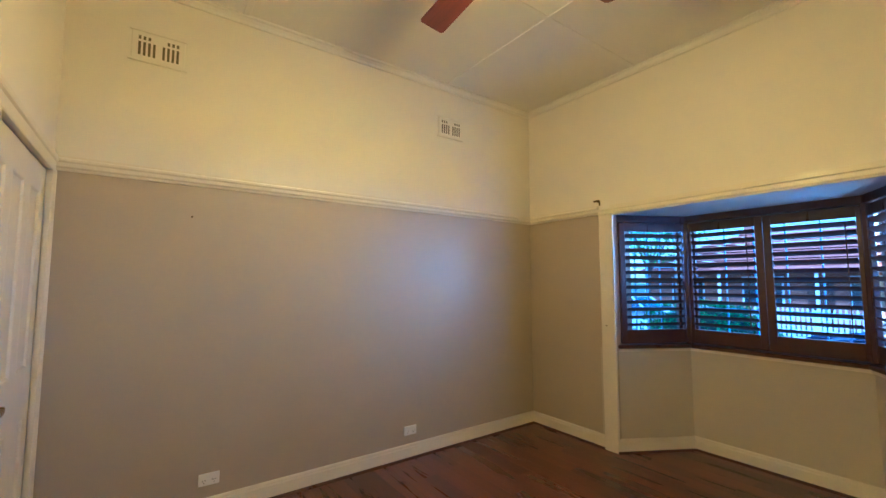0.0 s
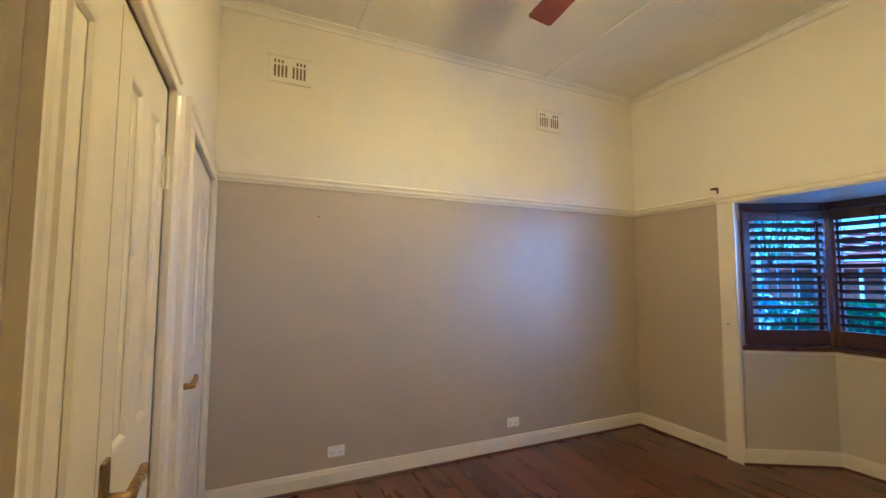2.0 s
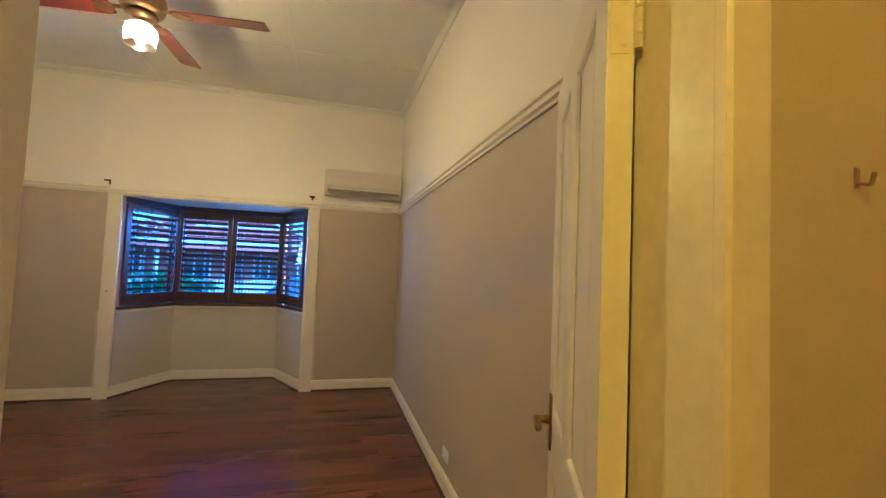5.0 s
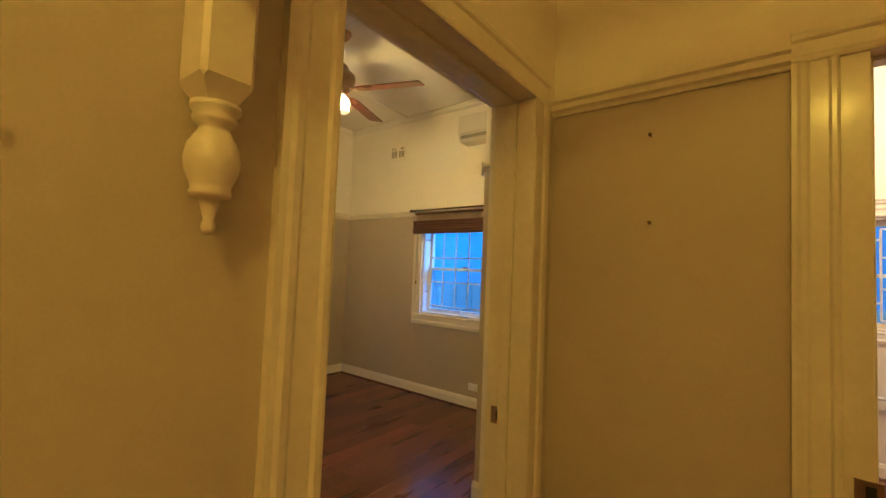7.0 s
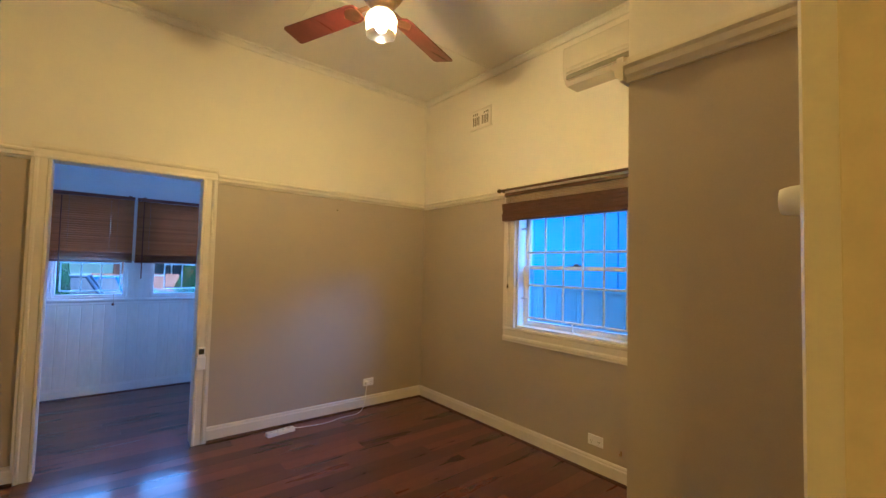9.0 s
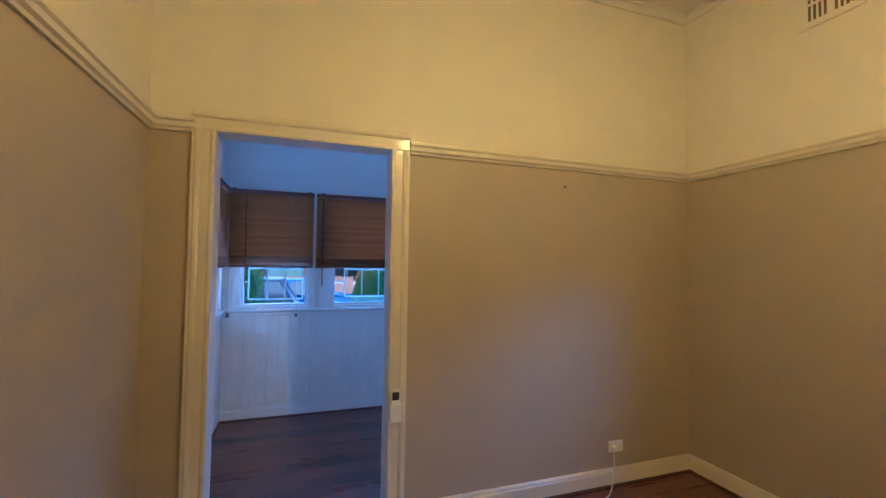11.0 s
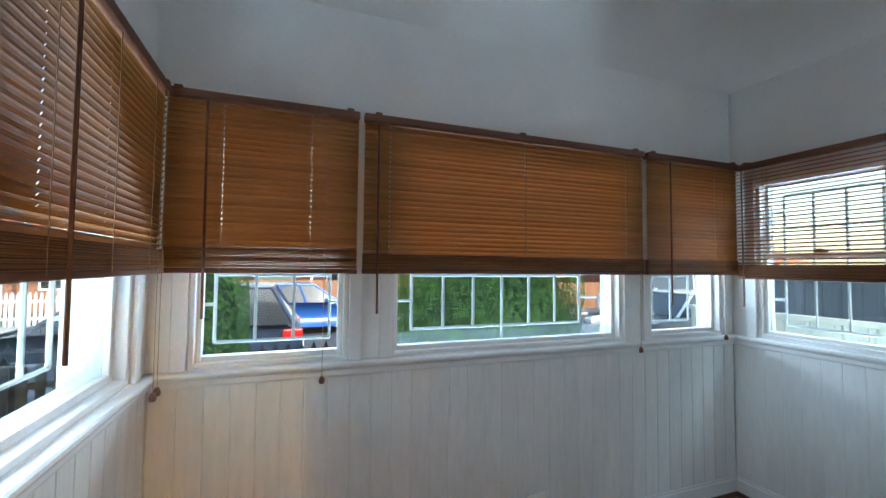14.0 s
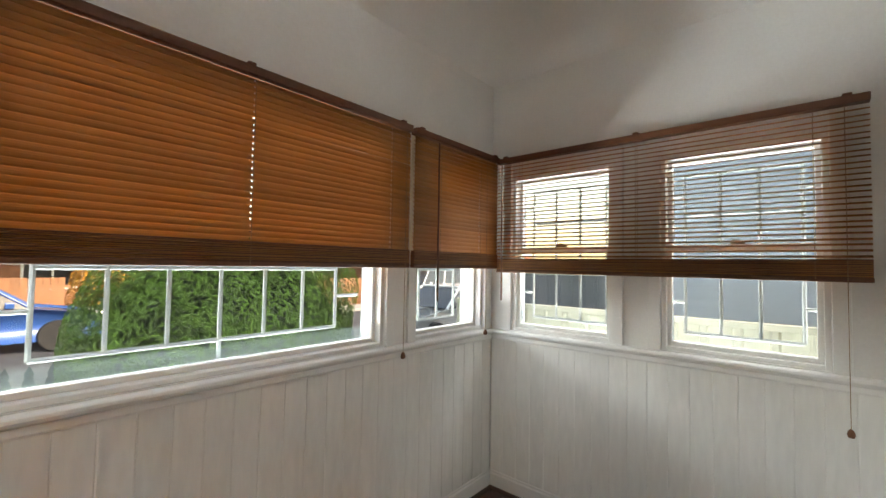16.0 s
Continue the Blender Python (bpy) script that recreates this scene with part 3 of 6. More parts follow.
# ---- doors ----
def panel_door(name, width, height, label, panels, parent_pose, thick=0.036, material=TRIM):
    """A door leaf from the hinge at the origin along +x, with raised mouldings round sunk panels (x0, x1, z0, z1)."""
    ob = new(name)
    ob.empty_display_size = 0.1
    ob.matrix_basis = parent_pose
    tagged(ob, label, "door")
    xs = sorted({0.0, width, *[p[0] for p in panels], *[p[1] for p in panels]})
    zs = sorted({0.0, height, *[p[2] for p in panels], *[p[3] for p in panels]})
    bm = bmesh.new()
    for i in range(len(xs) - 1):
        for k in range(len(zs) - 1):
            cx, cz = (xs[i] + xs[i + 1]) / 2, (zs[k] + zs[k + 1]) / 2
            sunk = any(p[0] < cx < p[1] and p[2] < cz < p[3] for p in panels)
            h = thick / 2 - (0.011 if sunk else 0)
            box(bm, xs[i], -h, zs[k], xs[i + 1], h, zs[k + 1])
    bmesh.ops.remove_doubles(bm, verts=bm.verts, dist=1e-5)
    part("leaf", bm, material, ob)
    for p in panels:
        for s in (1, -1):
            b = []
            prof = [(0, 0), (0.010, 0), (0.008, 0.008), (0.002, 0.014), (0, 0.016)]
            y = s * (thick / 2 - 0.0095)
            b.append(extruded(prof, (p[0], y, p[2]), (p[0], y, p[3]), up=(1, 0, 0), side=(0, s, 0)))
            b.append(extruded(prof, (p[1], y, p[2]), (p[1], y, p[3]), up=(-1, 0, 0), side=(0, s, 0)))
            b.append(extruded(prof, (p[0], y, p[2]), (p[1], y, p[2]), up=(0, 0, 1), side=(0, s, 0)))
            b.append(extruded(prof, (p[0], y, p[3]), (p[1], y, p[3]), up=(0, 0, -1), side=(0, s, 0)))
            part("panel_moulding", joined(b), material, ob)
    return ob


def lever_handle(parent, x, z, y, s, toward):
    """A scrolled brass lever on a long plate; s: the side of the leaf, toward: which way the lever points."""
    plate = part("handle_plate", boxed(x - 0.022, y, z - 0.09, x + 0.022, y + s * 0.008, z + 0.08, bevel=0.0025), BRASS, parent, "aged brass handle plate")
    bm = bmesh.new()
    cyl(bm, (x, y + s * 0.006, z), (x, y + s * 0.05, z), 0.014, 0.011)
    pts = [(0, 0), (0.03, 0.004), (0.06, 0.010), (0.085, 0.004), (0.105, 0.008), (0.118, 0.018)]
    rad = [0.012, 0.0115, 0.010, 0.012, 0.011, 0.008]
    for i in range(5):
        a, b = pts[i], pts[i + 1]
        cyl(bm, (x + toward * a[0], y + s * 0.048, z + a[1]), (x + toward * b[0], y + s * 0.048, z + b[1]), rad[i], rad[i + 1], 10)
    part("lever", bm, BRASS, plate, smooth=True)
    return plate


def hinge(parent, x, y, z):
    bm = bmesh.new()
    cyl(bm, (x, y, z - 0.05), (x, y, z + 0.05), 0.007, seg=10)
    box(bm, x - 0.028, y - 0.008, z - 0.05, x + 0.028, y - 0.004, z + 0.05, bevel=0.001)
    for dz in (-0.035, 0, 0.035):
        for dx in (-0.018, 0.018):
            cyl(bm, (x + dx, y - 0.004, z + dz), (x + dx, y - 0.001, z + dz), 0.004, seg=8)
    return part("hinge", bm, TRIM, parent, "painted-over butt hinge")


def four_panels(w, h, lock=0.86, stile=0.10, mid=0.09):
    a, b = stile, w / 2 - mid / 2
    c, d = w / 2 + mid / 2, w - stile
    return [(a, b, 0.20, lock - 0.06), (c, d, 0.20, lock - 0.06), (a, b, lock + 0.10, h - 0.12), (c, d, lock + 0.10, h - 0.12)]


def edge_hinge(parent, z):
    """A butt hinge let into the hinge edge of a leaf, its knuckle at the jamb side."""
    bm = boxed(-0.0015, -0.017, z - 0.05, 0.001, 0.016, z + 0.05, bevel=0.0006)
    for dz in (-0.034, -0.011, 0.011, 0.034):
        cyl(bm, (-0.004, -0.027, z + dz - 0.0105), (-0.004, -0.027, z + dz + 0.0105), 0.0065, seg=10)
    for dy, dz in ((-0.006, -0.035), (0.006, 0.0), (-0.006, 0.035)):
        cyl(bm, (-0.001, dy, z + dz), (-0.0028, dy, z + dz), 0.004, seg=8)
    return part("hinge", bm, HALLTRIM, parent, "butt hinge splashed with cream paint")


# bedroom door, swung back into the room
d = panel_door("door_bedroom", 0.78, 2.02, "open cream painted four-panel bedroom door", four_panels(0.78, 2.02), pose(-0.340, -0.560, 0.008, 0, 0, 65), thick=0.042)
lever_handle(d, 0.71, 0.93, 0.021, 1, -1)
lever_handle(d, 0.71, 0.93, -0.021, -1, -1)
for z in (0.25, 1.81):
    edge_hinge(d, z)

# built-in wardrobe front across the end of the bedroom
wall("wall_wardrobe", "x", -3.755, -1.442, -0.10, 0.0, 0, CEIL_Z, [(-2.30, -1.505, 0, 2.01), (-3.61, -2.67, 0, 2.01)], "cream wall over built-in wardrobe doors", lambda n, z: 1, TWO)
wall("wall_wardrobe_end", "y", -0.575, -0.10, -1.542, -1.442, 0, CEIL_Z, [], "taupe and cream end wall of the wardrobe recess", two_tone, TWO)
architrave("trim_wardrobe_double", "x", -2.285, -1.52, 2.0, 0.0, 1, 0.075)
architrave("trim_wardrobe_single", "x", -3.60, -2.68, 2.0, 0.0, 1, 0.10)
lw = 0.46
tall = [(0.07, 0.18, 0.12, 0.80), (0.26, 0.37, 0.12, 0.80), (0.07, 0.18, 1.02, 1.86), (0.26, 0.37, 1.02, 1.86)]
d = panel_door("wardrobe_door", 0.297, 1.985, "closed narrow cream wardrobe door with a tall panel", [(0.065, 0.17, 0.12, 0.80), (0.065, 0.17, 1.02, 1.86)], pose(-1.522, -0.022, 0.01, 0, 0, 180))
d = panel_door("wardrobe_door", lw, 1.985, "closed cream wardrobe door with brass lever handle", tall, pose(-2.283, -0.022, 0.01))
lever_handle(d, lw - 0.04, 0.95, 0.018, 1, -1)
hinge(d, 0.0, 0.026, 1.72)
hinge(d, 0.0, 0.026, 0.25)
d = panel_door("closet_door", 0.915, 1.985, "closed cream panelled closet door beside the wardrobe", [(0.10, 0.30, 0.12, 0.80), (0.40, 0.60, 0.12, 0.80), (0.68, 0.84, 0.12, 0.80), (0.10, 0.30, 1.02, 1.86), (0.40, 0.60, 1.02, 1.86), (0.68, 0.84, 1.02, 1.86)], pose(-3.598, -0.022, 0.01))
lever_handle(d, 0.85, 0.965, 0.018, 1, -1)

# ---- window bay ----
def bay_wall(p, q, name):
    """The low wall under a bay window between two plan points, with its outer half."""
    a, b = Vector((*p, 0)), Vector((*q, 0))
    way = (b - a).normalized()
    out = Vector((-way.y, way.x, 0))
    bm = bmesh.new()
    lo = [a - way * 0.0, b, b + out * 0.12 + way * 0.06, a + out * 0.12 - way * 0.06]
    vs = [bm.verts.new((v.x, v.y, 0)) for v in lo] + [bm.verts.new((v.x, v.y, 0.86)) for v in lo]
    bm.faces.new(vs[:4][::-1])
    bm.faces.new(vs[4:])
    for i in range(4):
        bm.faces.new((vs[i], vs[(i + 1) % 4], vs[4 + (i + 1) % 4], vs[4 + i]))
    bmesh.ops.recalc_face_normals(bm, faces=bm.faces)
    setting(name, bm, BAYPAINT, "pale stone painted low wall under the bay windows", "wall")
    setting("baseboard", extruded(BASE, (*q, 0.001), (*p, 0.001)), TRIM, "cream painted skirting board in the bay", "trim")
    setting("trim_bead", extruded(QUAD, (*q, 0.001), (*p, 0.001)), DARKWOOD, "dark red timber floor bead", "trim")


for k in range(3):
    bay_wall(BAY[k], BAY[k + 1], ("wall_bay_west", "wall_bay_middle", "wall_bay_east")[k])


def offset_pts(pts, d):
    """Plan points of the bay moved inwards by d."""
    c = Vector((-1.915, 3.70))
    out = []
    for k, (x, y) in enumerate(pts):
        if k in (0, 3):
            out.append((x + (d * 1.15 if k == 0 else -d * 1.15), y + 0.03))
        else:
            out.append((x + (d * 0.57 if k == 1 else -d * 0.57), y - d))
    return out


def strip(pts_in, pts_out, z0, z1, bevel=0.004):
    bm = bmesh.new()
    n = len(pts_in)
    rows = [[bm.verts.new((x, y, z)) for x, y in pts] for pts, z in ((pts_in, z0), (pts_out, z0), (pts_out, z1), (pts_in, z1))]
    for i in range(n - 1):
        for r in range(4):
            a, b = rows[r], rows[(r + 1) % 4]
            bm.faces.new((a[i], a[i + 1], b[i + 1], b[i]))
    bm.faces.new([r[0] for r in rows])
    bm.faces.new([r[-1] for r in rows][::-1])
    bmesh.ops.recalc_face_normals(bm, faces=bm.faces)
    if bevel:
        bmesh.ops.bevel(bm, geom=[e for e in bm.edges], offset=bevel, segments=2, affect="EDGES")
    return bm


setting("trim_bay_sill", strip(offset_pts(BAY, 0.035), offset_pts(BAY, -0.12), 0.862, 0.892), DARKWOOD, "dark stained timber sill of the bay", "window sill")
setting("trim_bay_sill_scotia", strip(offset_pts(BAY, 0.02), offset_pts(BAY, -0.01), 0.835, 0.861), TRIM, "cream moulding under the bay sill", "trim")
setting("trim_bay_head", strip(offset_pts(BAY, 0.0), offset_pts(BAY, -0.12), 1.955, 2.019), DARKWOOD, "dark stained head rail over the bay shutters", "trim")


def bay_window(name, p, q, n_panes=1):
    """Outer window sash behind the shutters, from p to q."""
    a, b = Vector((*p, 0)), Vector((*q, 0))
    L = (b - a).length
    rz = math.degrees(math.atan2(b.y - a.y, b.x - a.x))
    ob = tagged(new(name), "dark framed bay window with clear glass", "window", kind="structure")
    ob.matrix_basis = pose(a.x, a.y, 0, 0, 0, rz)
    bm = bmesh.new()
    for x0, x1, z0, z1 in ((0, 0.05, 0.893, 1.954), (L - 0.05, L, 0.893, 1.954), (0.05, L - 0.05, 0.893, 0.95), (0.05, L - 0.05, 1.90, 1.954), (0.05, L - 0.05, 1.42, 1.45)):
        box(bm, x0, 0.06, z0, x1, 0.10, z1, bevel=0.003)
    part("window_frame", bm, DARKWOOD, ob)
    g = part("pane", boxed(0.05, 0.078, 0.95, L - 0.05, 0.082, 1.90), BAYGLASS, ob)
    g.visible_shadow = False
    bm = bmesh.new()
    for i in range(1, 5):
        x = 0.05 + (L - 0.1) * i / 5
        box(bm, x - 0.005, 0.125, 0.95, x + 0.005, 0.135, 1.9)
    for z in (1.2, 1.66):
        box(bm, 0.05, 0.124, z - 0.005, L - 0.05, 0.136, z + 0.005)
    part("grille", bm, GRILLE, ob, "white painted security grille")


louvre_cache = {}


def shutter(p, q, tilt):
    """A plantation shutter panel from p to q: stiles, rails, louvres and a tilt rod."""
    a, b = Vector((*p, 0)), Vector((*q, 0))
    L = (b - a).length
    rz = math.degrees(math.atan2(b.y - a.y, b.x - a.x))
    ob = thing("plantation_shutter", a.x, a.y, 0.0, "dark stained timber plantation shutter with open louvres", "shutter", "bay shutters", rz=rz)
    z0, z1, s = 0.905, 1.945, 0.052
    part("stile", boxed(0.002, -0.015, z0, s, 0.015, z1, bevel=0.003), DARKWOOD, ob)
    part("stile", boxed(L - s, -0.015, z0, L - 0.002, 0.015, z1, bevel=0.003), DARKWOOD, ob)
    part("top_rail", boxed(s, -0.014, z1 - 0.075, L - s, 0.014, z1, bevel=0.003), DARKWOOD, ob)
    part("bottom_rail", boxed(s, -0.014, z0, L - s, 0.014, z0 + 0.115, bevel=0.003), DARKWOOD, ob)
    n, lo, hi = 13, z0 + 0.125, z1 - 0.08
    key = round(L, 3)
    if key not in louvre_cache:
        bm = bmesh.new()
        prof = [(-0.032, 0), (-0.018, 0.0042), (0, 0.0055), (0.018, 0.0042), (0.032, 0), (0.018, -0.0042), (0, -0.0055), (-0.018, -0.0042)]
        ra = [bm.verts.new((s + 0.003, y, z)) for y, z in prof]
        rb = [bm.verts.new((L - s - 0.003, y, z)) for y, z in prof]
        for i in range(8):
            bm.faces.new((ra[i], ra[(i + 1) % 8], rb[(i + 1) % 8], rb[i]))
        bm.faces.new(ra[::-1])
        bm.faces.new(rb)
        bmesh.ops.recalc_face_normals(bm, faces=bm.faces)
        louvre_cache[key] = mesh_of(bm, "louvre", DARKWOOD)
    for i in range(n):
        z = lo + (hi - lo) * (i + 0.5) / n
        piece("louvre", louvre_cache[key], ob, pose(0, 0, z, tilt, 0, 0))
    part("tilt_rod", rod((L * 0.82, -0.036, lo + 0.03), (L * 0.82, -0.036, hi - 0.03), 0.004, seg=8), DARKWOOD, ob)
    return ob


inner = offset_pts(BAY, -0.03)
inner[0], inner[3] = (-2.783, 3.755), (-1.047, 3.755)
mid = ((inner[1][0] + inner[2][0]) / 2, inner[1][1])
wbay = offset_pts(BAY, -0.02)
bay_window("window_bay_west", wbay[0], wbay[1])
bay_window("window_bay_middle", wbay[1], wbay[2])
bay_window("window_bay_east", wbay[2], wbay[3])
shutter(inner[0], inner[1], -30)
shutter(inner[1], mid, -30)
shutter(mid, inner[2], -30)
shutter(inner[2], inner[3], -30)
for k, (x, y) in enumerate(inner[1:3]):
    setting("trim_bay_post", rod((x, y, 0.893), (x, y, 1.955), 0.034, seg=10), DARKWOOD, "dark stained corner post of the bay", "trim")


# ---- wall fittings ----
def power_outlet(x, y, z, rz, label="white double power outlet above the skirting", switches=2):
    """Front looks along local -y."""
    ob = thing("power_outlet", x, y, z, label, "power outlet", "power outlets", rz=rz)
    part("cover_plate", boxed(-0.057, -0.009, -0.036, 0.057, 0, 0.036, bevel=0.003), PLASTIC, ob)
    for sx in (-0.028, 0.028):
        part("rocker_switch", boxed(sx - 0.006, -0.012, 0.014, sx + 0.006, -0.009, 0.028, bevel=0.001), PLASTIC, ob)
        bm = bmesh.new()
        for dx, dz, r in ((-0.007, 0.0, 25), (0.007, 0.0, -25), (0, -0.014, 0)):
            box(bm, -0.0012, -0.0098, -0.0045, 0.0012, -0.0088, 0.0045, m=pose(sx + dx, 0, -0.004 + dz, 0, r, 0))
        part("socket_slots", bm, SHADOW, ob)
    return ob


power_outlet(-3.755, 0.80, 0.225, 90)
power_outlet(-3.755, 2.24, 0.222, 90)
power_outlet(0.0, 1.44, 0.235, -90)
power_outlet(3.535, 0.985, 0.225, -90)
power_outlet(2.893, 3.077, 0.25, 0)


def wall_vent(x, y, z, rz):
    """A plaster wall vent with two rows of slots; front looks along local -y."""
    ob = thing("wall_vent", x, y, z, "cream plaster wall ventilator with slotted openings", "wall vent", "wall vents", rz=rz)
    part("plate", boxed(-0.135, -0.010, -0.085, 0.135, 0, 0.085, bevel=0.004), CREAM, ob)
    part("lower_rim", boxed(-0.15, -0.014, -0.10, 0.15, 0, -0.086, bevel=0.003), CREAM, ob)
    part("upper_rim", boxed(-0.145, -0.012, 0.086, 0.145, 0, 0.096, bevel=0.003), CREAM, ob)
    # dark strips on the solid plate stand for shade in open slots
    for i in range(9):
        if i == 4:
            continue
        sx = -0.096 + i * 0.024
        part("slot", boxed(sx - 0.0065, -0.0108, -0.062, sx + 0.0065, -0.0095, 0.022, bevel=0.0004), VENTSLOT, ob)
        if i in (0, 1, 2, 6, 7, 8):
            part("slot", boxed(sx - 0.0065, -0.0108, 0.036, sx + 0.0065, -0.0095, 0.058, bevel=0.0004), VENTSLOT, ob)
    return ob


wall_vent(-3.755, 0.43, 2.845, 90)
wall_vent(-3.755, 2.655, 2.845, 90)
wall_vent(3.535, 2.20, 2.835, -90)


def curtain_bracket(x, y, z):
    ob = thing("curtain_bracket", x, y, z, "small dark bronze curtain rod bracket", "bracket", "curtain brackets")
    part("plate", boxed(-0.008, -0.006, -0.022, 0.008, 0, 0.022, bevel=0.002), DARKBRASS, ob)
    bm = bmesh.new()
    cyl(bm, (0, -0.006, 0.008), (0, -0.05, 0.008), 0.006, seg=10)
    cyl(bm, (-0.026, -0.05, 0.012), (0.026, -0.05, 0.012), 0.009, seg=10)
    part("cup", bm, DARKBRASS, ob, smooth=True)


curtain_bracket(-2.925, 3.712, 2.135)
curtain_bracket(-0.995, 3.69, 2.13)


def wall_hook(x, y, z, rz, label="small brass hook screwed into the wall"):
    ob = thing("wall_hook", x, y, z, label, "hook", rz=rz)
    part("plate", boxed(-0.005, -0.003, -0.015, 0.005, 0, 0.015, bevel=0.0012), BRASS, ob)
    bm = bmesh.new()
    cyl(bm, (0, -0.003, -0.008), (0, -0.018, -0.012), 0.003, seg=8)
    cyl(bm, (0, -0.018, -0.012), (0, -0.022, 0.004), 0.003, 0.0035, seg=8)
    part("hook_arm", bm, BRASS, ob)


def wall_nail(x, y, z, rz):
    ob = thing("wall_nail", x, y, z, "old bent picture nail in the plaster wall", "nail", rz=rz)
    part("shank", rod((0, 0.002, 0), (0, -0.014, 0.003), 0.003, seg=8), DARKBRASS, ob)
    part("head", rod((0, -0.014, 0.003), (0, -0.017, 0.0035), 0.006, seg=10), DARKBRASS, ob)


wall_nail(-3.755, 0.645, 1.83, 90)
wall_nail(2.50, 3.077, 1.92, 0)
wall_nail(-2.87, 3.712 - 0.023, 1.05, 0)


def air_conditioner(x, y, z, rz, w=0.84, h=0.28, label="off-white wall-mounted split air conditioner, switched off", flap=True):
    """A wall unit with rounded front; back on local y=0, front along -y; z is its lower edge."""
    ob = thing("air_conditioner", x, y, z, label, "air conditioner", rz=rz)
    d = 0.19
    prof = [(0, 0), (d * 0.72, 0.0), (d * 0.93, h * 0.16), (d, h * 0.34), (d, h * 0.86), (d * 0.94, h * 0.97), (d * 0.84, h), (0, h)]
    part("body", extruded(prof, (-w / 2, 0, 0), (w / 2, 0, 0), side=(0, -1, 0)), ACMAT, ob)
    part("front_panel", boxed(-w / 2 + 0.012, -d - 0.006, h * 0.37, w / 2 - 0.012, -d + 0.001, h * 0.93, bevel=0.004), ACMAT, ob)
    part("air_outlet", boxed(-w / 2 + 0.03, -d * 0.985 - 0.002, h * 0.10, w / 2 - 0.03, -d * 0.70, h * 0.30, bevel=0.003), ACSLOT, ob, "grey outlet slot")
    for i in range(2):
        part("louvre_flap", boxed(-w / 2 + 0.035, -0.003, -0.022, w / 2 - 0.035, 0.003, 0.022, bevel=0.002, m=pose(0, -d * 0.99 + i * 0.02, h * (0.27 - i * 0.11), -28, 0, 0)), ACMAT, ob)
    part("top_grille", joined([boxed(-w / 2 + 0.03, -d * 0.8 + k * 0.022, h, w / 2 - 0.03, -d * 0.8 + k * 0.022 + 0.01, h + 0.003) for k in range(6)]), GREYSLOT, ob)
    part("end_cap", boxed(-w / 2 - 0.004, -d * 0.82, 0.012, -w / 2, -0.01, h - 0.012, bevel=0.0015), ACMAT, ob)
    part("end_cap", boxed(w / 2, -d * 0.82, 0.012, w / 2 + 0.004, -0.01, h - 0.012, bevel=0.0015), ACMAT, ob)
    return ob


air_conditioner(-0.445, 3.712, 2.175, 0)
air_conditioner(3.535, 0.73, 2.755, -90, w=0.86)


